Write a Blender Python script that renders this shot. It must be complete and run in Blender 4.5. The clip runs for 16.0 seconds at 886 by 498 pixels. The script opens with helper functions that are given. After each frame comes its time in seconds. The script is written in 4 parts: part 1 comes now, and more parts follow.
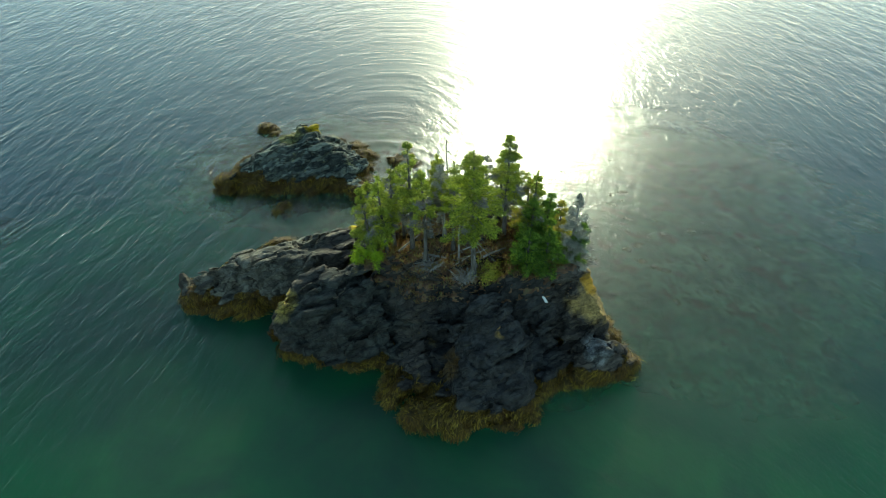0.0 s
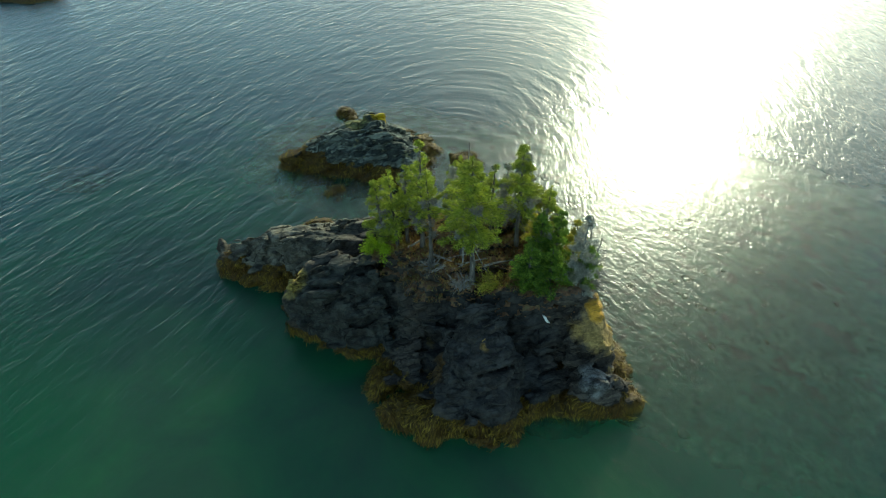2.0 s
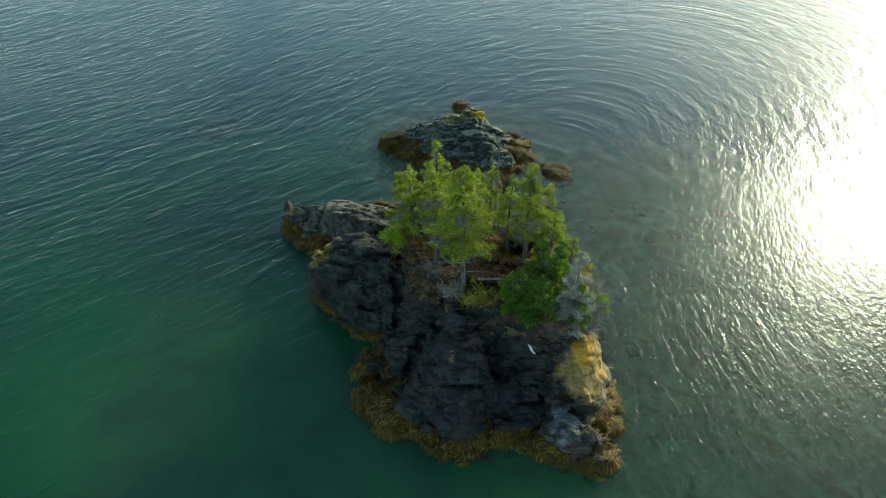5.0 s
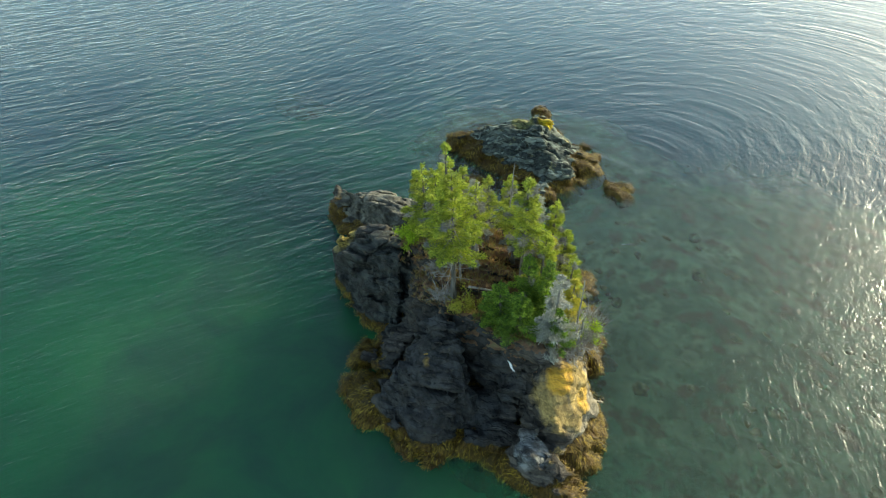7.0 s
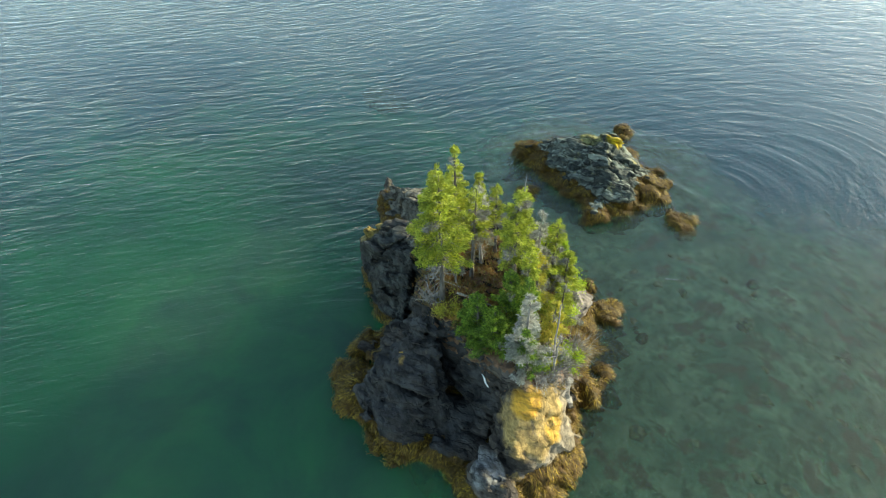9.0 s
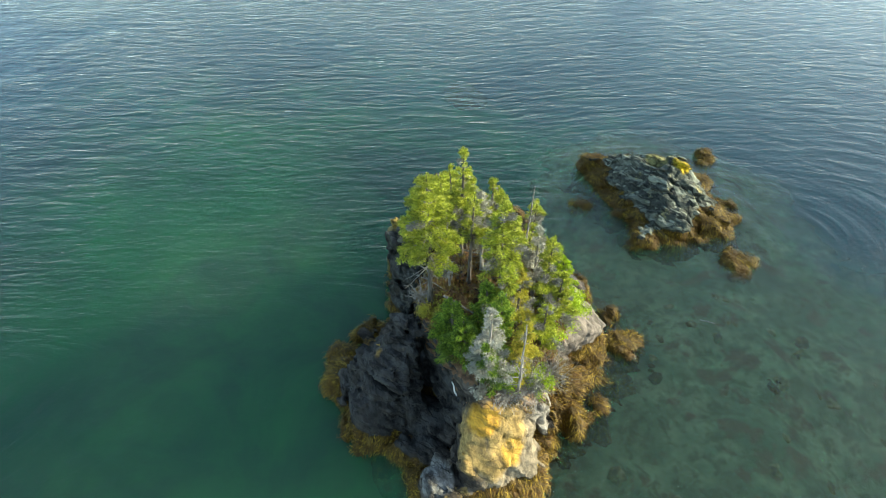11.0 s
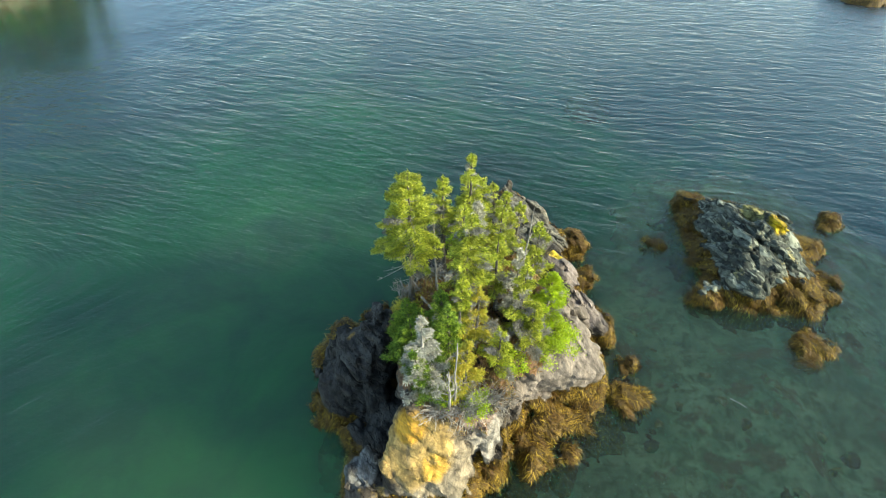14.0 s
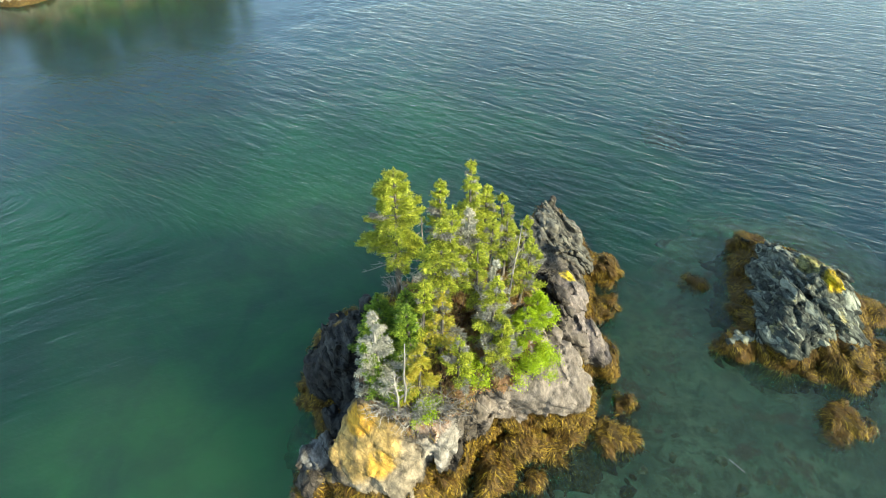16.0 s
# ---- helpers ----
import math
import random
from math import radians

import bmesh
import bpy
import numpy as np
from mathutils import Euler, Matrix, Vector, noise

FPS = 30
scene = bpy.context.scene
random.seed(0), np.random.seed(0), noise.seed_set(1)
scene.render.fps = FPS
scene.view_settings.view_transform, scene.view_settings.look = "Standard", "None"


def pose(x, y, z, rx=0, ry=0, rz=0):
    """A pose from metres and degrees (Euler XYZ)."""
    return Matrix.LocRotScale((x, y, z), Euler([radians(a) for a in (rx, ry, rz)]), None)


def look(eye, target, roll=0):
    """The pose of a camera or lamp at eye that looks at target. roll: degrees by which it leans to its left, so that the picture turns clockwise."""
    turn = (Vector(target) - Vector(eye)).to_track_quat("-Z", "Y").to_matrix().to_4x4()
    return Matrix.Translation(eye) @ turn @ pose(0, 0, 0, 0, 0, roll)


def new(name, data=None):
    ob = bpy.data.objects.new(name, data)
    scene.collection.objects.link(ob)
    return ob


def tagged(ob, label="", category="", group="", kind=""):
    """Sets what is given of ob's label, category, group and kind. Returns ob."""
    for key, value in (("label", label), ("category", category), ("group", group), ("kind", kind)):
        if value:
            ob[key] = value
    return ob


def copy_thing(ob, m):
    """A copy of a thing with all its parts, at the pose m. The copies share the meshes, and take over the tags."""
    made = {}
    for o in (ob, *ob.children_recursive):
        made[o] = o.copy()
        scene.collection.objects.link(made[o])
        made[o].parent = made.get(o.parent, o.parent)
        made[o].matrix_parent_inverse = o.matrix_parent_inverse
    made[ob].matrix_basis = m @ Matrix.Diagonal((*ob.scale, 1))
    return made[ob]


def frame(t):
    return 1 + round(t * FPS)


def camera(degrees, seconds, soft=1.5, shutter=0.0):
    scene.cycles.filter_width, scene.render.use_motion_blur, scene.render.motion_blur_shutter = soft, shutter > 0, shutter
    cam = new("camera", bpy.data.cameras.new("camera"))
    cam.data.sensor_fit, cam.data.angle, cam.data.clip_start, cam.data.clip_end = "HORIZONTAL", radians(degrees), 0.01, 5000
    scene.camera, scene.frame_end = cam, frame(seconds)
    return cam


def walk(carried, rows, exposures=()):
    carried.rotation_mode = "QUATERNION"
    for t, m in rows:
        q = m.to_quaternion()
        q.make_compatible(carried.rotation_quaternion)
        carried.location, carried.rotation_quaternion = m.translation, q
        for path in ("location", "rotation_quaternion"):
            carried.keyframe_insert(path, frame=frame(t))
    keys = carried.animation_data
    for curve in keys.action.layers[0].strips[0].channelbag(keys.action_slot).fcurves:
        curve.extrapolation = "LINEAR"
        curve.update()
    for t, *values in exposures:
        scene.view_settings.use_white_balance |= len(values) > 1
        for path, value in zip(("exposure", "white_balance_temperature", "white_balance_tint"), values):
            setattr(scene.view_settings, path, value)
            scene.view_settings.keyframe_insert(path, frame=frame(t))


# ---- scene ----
cam = camera(72.0, 16.0, soft=1.0)
METRES, EYE, TILT, LEAN, TURN = 50.0, 28.5, -37.8, 0.0, 0.0
ROWS = [
    (0.0, 0.0, 0.0, 0.0, 0.0, 0.0, 0.0),
    (0.5, 0.0306, 0.0031, 0.0014, 2.67, -0.06, -1.98),
    (1.0, 0.0606, 0.0067, 0.0056, 5.32, -0.37, -4.11),
    (1.5, 0.0909, 0.0121, 0.0104, 8.05, -0.7, -6.19),
    (2.0, 0.1206, 0.0188, 0.0158, 10.79, -1.15, -8.31),
    (2.5, 0.1491, 0.026, 0.0219, 13.52, -1.68, -10.31),
    (3.0, 0.1772, 0.0342, 0.0284, 16.27, -2.23, -12.37),
    (3.5, 0.2055, 0.044, 0.0366, 19.11, -2.9, -14.41),
    (4.0, 0.2327, 0.055, 0.0456, 21.97, -3.67, -16.45),
    (6.5, 0.3605, 0.1314, 0.1119, 38.05, -9.9, -25.2),
    (7.0, 0.3827, 0.1501, 0.1265, 41.58, -11.4, -26.85),
    (7.5, 0.4024, 0.1701, 0.1414, 45.16, -13.02, -28.56),
    (8.0, 0.4208, 0.1927, 0.1562, 48.9, -14.73, -30.05),
    (8.5, 0.4386, 0.2161, 0.1729, 52.79, -16.61, -31.2),
    (9.0, 0.4555, 0.2405, 0.1891, 56.71, -18.46, -32.18),
    (11.5, 0.496, 0.3581, 0.2762, 76.67, -30.12, -36.78),
    (12.0, 0.5011, 0.3836, 0.294, 80.93, -32.52, -37.18),
    (12.5, 0.5036, 0.4086, 0.3115, 85.2, -34.97, -37.49),
    (13.0, 0.503, 0.4325, 0.3312, 89.46, -37.67, -37.56),
    (13.5, 0.5012, 0.4564, 0.3498, 93.75, -40.29, -37.59),
    (14.0, 0.4954, 0.4782, 0.3683, 97.95, -43.13, -37.57),
    (14.5, 0.4911, 0.5023, 0.3864, 102.1, -45.54, -37.25),
    (15.0, 0.4842, 0.5258, 0.4047, 106.22, -47.99, -36.81),
    (15.5, 0.4771, 0.5499, 0.4219, 110.25, -50.22, -36.22),
    (16.0, 0.4697, 0.5748, 0.4383, 114.15, -52.12, -35.44),
]
walk(cam, [(t, pose(0, 0, EYE, TILT, LEAN, TURN) @ pose(METRES * x, METRES * y, METRES * z, 90 + pitch, roll, yaw)) for t, x, y, z, yaw, pitch, roll in ROWS],
     [(0.0, 1.10, 6900, -18), (4.0, 0.82, 6900, -18), (8.0, 1.82, 7400, -5), (16.0, 1.90, 7400, -3)])


# ---------------------------------------------------------------- light
SUN_AZ, SUN_EL = 8.5, 25.0           # degrees: clockwise from +y, above the horizon
world = bpy.data.worlds.new("world")
scene.world = world
world.use_nodes = True
wn = world.node_tree.nodes
sky = wn.new("ShaderNodeTexSky")
sky.sky_type, sky.sun_disc = "NISHITA", False
sky.sun_elevation, sky.sun_rotation = radians(SUN_EL), radians(SUN_AZ)
sky.air_density, sky.dust_density, sky.ozone_density = 0.80, 0.8, 1.1
wn["Background"].inputs["Strength"].default_value = 0.15
world.node_tree.links.new(sky.outputs["Color"], wn["Background"].inputs["Color"])
lamp = bpy.data.lights.new("sun", "SUN")
lamp.energy, lamp.angle, lamp.color = 2.5, radians(0.5), (1.0, 0.93, 0.80)
to_sun = Vector((math.sin(radians(SUN_AZ)) * math.cos(radians(SUN_EL)), math.cos(radians(SUN_AZ)) * math.cos(radians(SUN_EL)), math.sin(radians(SUN_EL))))
new("sun", lamp).matrix_world = look(to_sun * 200, (0, 0, 0))


# ---------------------------------------------------------------- materials
class Nodes:
    """A node material under construction."""

    def __init__(self, name):
        self.mat = bpy.data.materials.new(name)
        self.mat.use_nodes = True
        self.tree = self.mat.node_tree
        self.tree.nodes.clear()
        self.out = self.tree.nodes.new("ShaderNodeOutputMaterial")

    def add(self, kind, **settings):
        n = self.tree.nodes.new("ShaderNode" + kind)
        for key, value in settings.items():
            if key in n.inputs.keys():
                self.put(n.inputs[key], value)
            else:
                setattr(n, key, value)
        return n

    def put(self, socket, value):
        if isinstance(value, bpy.types.NodeSocket):
            self.tree.links.new(value, socket)
        else:
            socket.default_value = value

    def place(self, scale=(1, 1, 1), turn=(0, 0, 0)):
        g = self.add("NewGeometry")
        m = self.add("Mapping", Vector=g.outputs["Position"], Scale=scale, Rotation=turn)
        return m.outputs["Vector"]

    def noise(self, scale, detail=4.0, rough=0.55, at=None, distort=0.0):
        n = self.add("TexNoise", Scale=scale, Detail=detail, Roughness=rough, Distortion=distort, Vector=at or self.place())
        return n.outputs["Fac"]

    def ramp(self, fac, stops):
        r = self.add("ValToRGB", Fac=fac)
        while len(r.color_ramp.elements) < len(stops):
            r.color_ramp.elements.new(0.5)
        for e, (p, c) in zip(r.color_ramp.elements, stops):
            e.position, e.color = p, (*c, 1) if len(c) == 3 else c
        return r.outputs["Color"]

    def grey(self, fac, low, high):
        m = self.add("MapRange")
        self.put(m.inputs[0], fac)
        m.inputs[1].default_value, m.inputs[2].default_value = low, high
        return m.outputs[0]

    def math(self, op, a, b=0.0):
        m = self.add("Math", operation=op)
        self.put(m.inputs[0], a), self.put(m.inputs[1], b)
        return m.outputs[0]

    def mix(self, fac, a, b, blend="MIX"):
        m = self.add("Mix", data_type="RGBA", blend_type=blend)
        self.put(m.inputs[0], fac)
        for s, v in ((m.inputs[6], a), (m.inputs[7], b)):
            self.put(s, (*v, 1) if isinstance(v, tuple) and len(v) == 3 else v)
        return m.outputs[2]

    def bump(self, height, strength, distance, normal=None):
        b = self.add("Bump", Height=height, Strength=strength, Distance=distance)
        if normal:
            self.put(b.inputs["Normal"], normal)
        return b.outputs["Normal"]

    def done(self, colour, rough=0.8, normal=None, **more):
        p = self.add("BsdfPrincipled", **{"Base Color": (*colour, 1) if isinstance(colour, tuple) and len(colour) == 3 else colour, "Roughness": rough, **more})
        if normal:
            self.put(p.inputs["Normal"], normal)
        self.put(self.out.inputs["Surface"], p.outputs[0])
        return self.mat


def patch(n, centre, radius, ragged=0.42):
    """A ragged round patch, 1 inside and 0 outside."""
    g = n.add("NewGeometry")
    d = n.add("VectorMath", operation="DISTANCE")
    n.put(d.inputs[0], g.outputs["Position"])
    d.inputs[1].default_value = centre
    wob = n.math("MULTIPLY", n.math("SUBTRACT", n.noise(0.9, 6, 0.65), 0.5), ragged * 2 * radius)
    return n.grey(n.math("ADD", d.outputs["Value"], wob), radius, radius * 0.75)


STRATA = Vector((-0.40, 0.62, 0.67)).normalized()
BED = STRATA.cross(Vector((0, 0, 1))).normalized()
DIP = STRATA.cross(BED)


def bedded(n, cells, wobble=0.25):
    """Places in units of the slabs that the slate splits into, slightly bent."""
    bend = n.add("TexNoise", Scale=0.9, Detail=3.0, Vector=n.place())
    at = n.add("VectorMath", operation="MULTIPLY_ADD")
    n.put(at.inputs[0], bend.outputs["Color"])
    at.inputs[1].default_value = (wobble * 2,) * 3
    n.put(at.inputs[2], n.place())
    turn = Matrix((BED, DIP, STRATA)).transposed().to_euler()
    return n.add("Mapping", vector_type="TEXTURE", Vector=at.outputs[0], Rotation=turn, Scale=cells).outputs["Vector"]


def facets(n, at, normal, strength):
    """Every slab between the joints leans its own way."""
    cell = n.add("TexVoronoi", Scale=1.0, Vector=at)
    off = n.add("VectorMath", operation="MULTIPLY_ADD")
    n.put(off.inputs[0], cell.outputs["Color"])
    off.inputs[1].default_value = (strength * 2,) * 3
    off.inputs[2].default_value = (-strength,) * 3
    s = n.add("VectorMath", operation="ADD")
    n.put(s.inputs[0], normal), n.put(s.inputs[1], off.outputs[0])
    u = n.add("VectorMath", operation="NORMALIZE")
    n.put(u.inputs[0], s.outputs[0])
    tone = n.add("SeparateXYZ", Vector=cell.outputs["Color"]).outputs["X"]
    return u.outputs[0], tone


def joint(n, at, width):
    """1 on the faces of the slabs and 0 in the joints between them."""
    edge = n.add("TexVoronoi", feature="DISTANCE_TO_EDGE", Scale=1.0, Vector=at)
    return n.grey(edge.outputs["Distance"], 0.0, width)


def rock_material(name, dark, mid, pale, lichen, spots=(), blades=0.35):
    n = Nodes(name)
    tilt = n.place((1.0, 1.7, 0.8), (0.5, 0.35, 0.6))
    big = n.noise(0.35, 5, 0.6)
    seam = n.noise(1.0, 8, 0.66, tilt, 0.3)
    fine = n.noise(9.0, 5, 0.7)
    mid_scale = n.noise(2.4, 6, 0.68, None, 0.3)
    slab_at, chip_at = bedded(n, (1.9, 1.3, 0.45), 0.5), bedded(n, (0.62, 0.42, 0.16), 0.3)
    up = n.add("NewGeometry").outputs["Normal"]
    nor, slab = facets(n, slab_at, up, 0.34)
    nor, chip = facets(n, chip_at, nor, 0.26)
    cracks = n.math("MULTIPLY", joint(n, slab_at, 0.06), n.math("ADD", 0.7, n.math("MULTIPLY", joint(n, chip_at, 0.07), 0.3)))
    whole = n.grey(n.noise(0.8, 4, 0.6), 0.46, 0.60)
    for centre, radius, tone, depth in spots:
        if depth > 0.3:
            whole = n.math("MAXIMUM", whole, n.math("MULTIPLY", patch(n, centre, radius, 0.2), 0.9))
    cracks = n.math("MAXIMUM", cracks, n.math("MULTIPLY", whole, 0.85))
    nor = n.mix(n.math("MULTIPLY", whole, 0.75), nor, up)
    col = n.ramp(seam, [(0.36, dark), (0.50, mid), (0.57, mid), (0.70, tuple(0.6 * a + 0.4 * b for a, b in zip(mid, pale)))])
    col = n.mix(n.grey(big, 0.35, 0.7), col, n.mix(0.55, col, mid))
    col = n.mix(n.grey(slab, 0.62, 0.95), col, n.mix(blades, col, pale))
    col = n.mix(n.grey(slab, 0.40, 0.05), col, n.mix(0.6, col, dark))
    col = n.mix(n.grey(chip, 0.70, 1.0), col, n.mix(blades, col, pale))
    col = n.mix(n.grey(fine, 0.50, 0.75), col, n.mix(0.3, col, pale))
    col = n.mix(n.grey(mid_scale, 0.52, 0.34), col, n.mix(0.5, col, dark))
    level = n.add("SeparateXYZ", Vector=up).outputs["Z"]
    spread = n.math("MULTIPLY", n.grey(n.noise(0.75, 6, 0.7), 0.60, 0.68), n.grey(level, 0.1, 0.7))
    col = n.mix(n.math("MULTIPLY", spread, 0.7), col, lichen)
    # Spots carry real stains as well as painted sunlit and shaded sides.
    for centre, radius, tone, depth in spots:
        stain_and_light = n.mix(n.grey(n.noise(1.2, 8, 0.70, tilt, 0.3), 0.40, 0.60), (tone[0] * depth, tone[1] * depth, tone[2] * depth), tone)
        stain_and_light = n.mix(n.grey(chip, 0.5, 0.0), stain_and_light, n.mix(0.35, stain_and_light, mid))
        col = n.mix(n.math("MULTIPLY", patch(n, centre, radius), n.grey(seam, 0.28, 0.44)), col, stain_and_light)
    col = n.mix(n.math("ADD", 0.25, n.math("MULTIPLY", cracks, 0.75)), (dark[0] * 0.6, dark[1] * 0.6, dark[2] * 0.6), col)
    nor = n.bump(cracks, 0.6, 0.08, nor)
    nor = n.bump(seam, 0.2, 0.06, nor)
    nor = n.bump(fine, 0.5, 0.03, nor)
    return n.done(col, 0.85, nor, **{"Specular IOR Level": 0.18})


# Dark base with pale north, arm and ledge spots: sun and shade painted in.
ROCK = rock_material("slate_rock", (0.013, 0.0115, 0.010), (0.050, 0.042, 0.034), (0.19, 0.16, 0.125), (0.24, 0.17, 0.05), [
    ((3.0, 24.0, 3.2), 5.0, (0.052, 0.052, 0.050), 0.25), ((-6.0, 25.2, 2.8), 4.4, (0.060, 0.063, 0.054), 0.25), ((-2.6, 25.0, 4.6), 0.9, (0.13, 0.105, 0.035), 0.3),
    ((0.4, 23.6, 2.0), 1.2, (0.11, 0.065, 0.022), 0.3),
    # Paler tones for the sunlit slabs; ochre and yellow spots are the rock's own.
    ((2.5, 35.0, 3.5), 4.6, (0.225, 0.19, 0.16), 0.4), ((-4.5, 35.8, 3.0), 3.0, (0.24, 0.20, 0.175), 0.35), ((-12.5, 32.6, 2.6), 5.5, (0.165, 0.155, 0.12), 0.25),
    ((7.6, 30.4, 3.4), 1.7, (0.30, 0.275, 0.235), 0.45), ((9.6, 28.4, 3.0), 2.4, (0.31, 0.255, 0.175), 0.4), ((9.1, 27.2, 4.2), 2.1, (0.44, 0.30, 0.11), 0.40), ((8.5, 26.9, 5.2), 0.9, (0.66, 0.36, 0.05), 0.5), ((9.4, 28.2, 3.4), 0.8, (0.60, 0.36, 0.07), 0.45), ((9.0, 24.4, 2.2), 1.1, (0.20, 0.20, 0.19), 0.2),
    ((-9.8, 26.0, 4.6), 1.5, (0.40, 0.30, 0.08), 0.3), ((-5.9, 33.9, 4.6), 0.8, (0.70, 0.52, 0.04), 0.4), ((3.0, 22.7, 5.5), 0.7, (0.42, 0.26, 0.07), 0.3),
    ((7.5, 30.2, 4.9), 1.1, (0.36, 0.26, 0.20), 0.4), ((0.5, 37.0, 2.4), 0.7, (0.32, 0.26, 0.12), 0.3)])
SLATE = rock_material("grey_green_slate", (0.010, 0.012, 0.012), (0.052, 0.059, 0.048), (0.34, 0.365, 0.285), (0.34, 0.30, 0.12), [
    ((-11.6, 49.6, 4.0), 1.0, (0.60, 0.42, 0.02), 0.3), ((-13.6, 48.6, 3.6), 1.2, (0.26, 0.24, 0.09), 0.3)], 0.55)
SHORE = rock_material("ochre_shore_rock", (0.08, 0.07, 0.06), (0.30, 0.24, 0.16), (0.55, 0.46, 0.33), (0.5, 0.34, 0.08))


def weed_material():
    n = Nodes("rockweed")
    rnd = n.add("NewGeometry").outputs["Random Per Island"]
    a = n.ramp(rnd, [(0.0, (0.040, 0.023, 0.004)), (0.45, (0.10, 0.060, 0.007)), (0.8, (0.21, 0.135, 0.014)), (1.0, (0.34, 0.23, 0.025))])
    col = n.mix(n.grey(n.noise(1.1, 5, 0.6), 0.46, 0.60), a, n.mix(0.7, a, (0.075, 0.033, 0.006)))
    return n.done(col, 0.6, n.bump(n.noise(22, 3), 0.4, 0.02), **{"Specular IOR Level": 0.25})


def mat_material():
    n = Nodes("rockweed_mat")
    f = n.noise(5, 6, 0.7, n.place((1, 1, 0.35)))
    col = n.ramp(f, [(0.3, (0.014, 0.008, 0.002)), (0.55, (0.070, 0.042, 0.007)), (0.75, (0.17, 0.11, 0.014))])
    return n.done(col, 0.65, n.bump(f, 0.9, 0.15), **{"Specular IOR Level": 0.25})


def reef_material():
    n = Nodes("red_weed")
    f = n.noise(1.6, 6, 0.7)
    return n.done(n.ramp(f, [(0.35, (0.06, 0.03, 0.03)), (0.55, (0.22, 0.11, 0.09)), (0.72, (0.34, 0.21, 0.15))]), 0.85, n.bump(f, 0.8, 0.15))


def soil_material():
    n = Nodes("needle_litter")
    f = n.noise(2.2, 7, 0.7)
    col = n.ramp(f, [(0.28, (0.05, 0.035, 0.02)), (0.5, (0.17, 0.09, 0.045)), (0.62, (0.20, 0.15, 0.07)), (0.75, (0.10, 0.12, 0.03))])
    return n.done(col, 0.95, n.bump(n.noise(14, 5, 0.7), 0.9, 0.12))


def needle_material(name, tones, glow=0.35):
    n = Nodes(name)
    rnd = n.add("NewGeometry").outputs["Random Per Island"]
    col = n.ramp(rnd, [(i / (len(tones) - 1), t) for i, t in enumerate(tones)])
    col = n.mix(n.grey(n.noise(0.9, 3), 0.35, 0.7), col, n.mix(0.5, col, tones[0]))
    d = n.add("BsdfPrincipled", **{"Base Color": col, "Roughness": 0.6, "Specular IOR Level": 0.3})
    t = n.add("BsdfTranslucent", Color=col)
    m = n.add("MixShader")
    n.put(m.inputs[0], glow), n.put(m.inputs[1], d.outputs[0]), n.put(m.inputs[2], t.outputs[0])
    n.put(n.out.inputs["Surface"], m.outputs[0])
    return n.mat


def bark_material(name, dark, pale):
    n = Nodes(name)
    f = n.noise(6, 5, 0.65, n.place((1, 1, 0.25)))
    return n.done(n.ramp(f, [(0.35, dark), (0.7, pale)]), 0.9, n.bump(f, 0.8, 0.04))


def oval(n, centre, reach):
    """A soft oval on the plan, 1 in its middle and 0 outside."""
    m = n.add("VectorMath", operation="SUBTRACT")
    n.put(m.inputs[0], n.add("NewGeometry").outputs["Position"])
    m.inputs[1].default_value = (*centre, 0)
    v = n.add("VectorMath", operation="DIVIDE")
    n.put(v.inputs[0], m.outputs[0])
    v.inputs[1].default_value = (*reach, 1e6)
    d = n.add("VectorMath", operation="LENGTH")
    n.put(d.inputs[0], v.outputs[0])
    wob = n.math("MULTIPLY", n.math("SUBTRACT", n.noise(0.11, 4, 0.6), 0.5), 0.9)
    m = n.add("MapRange", interpolation_type="SMOOTHSTEP")
    n.put(m.inputs[0], n.math("ADD", d.outputs["Value"], wob))
    m.inputs[1].default_value, m.inputs[2].default_value = 1.0, 0.45
    return m.outputs[0]


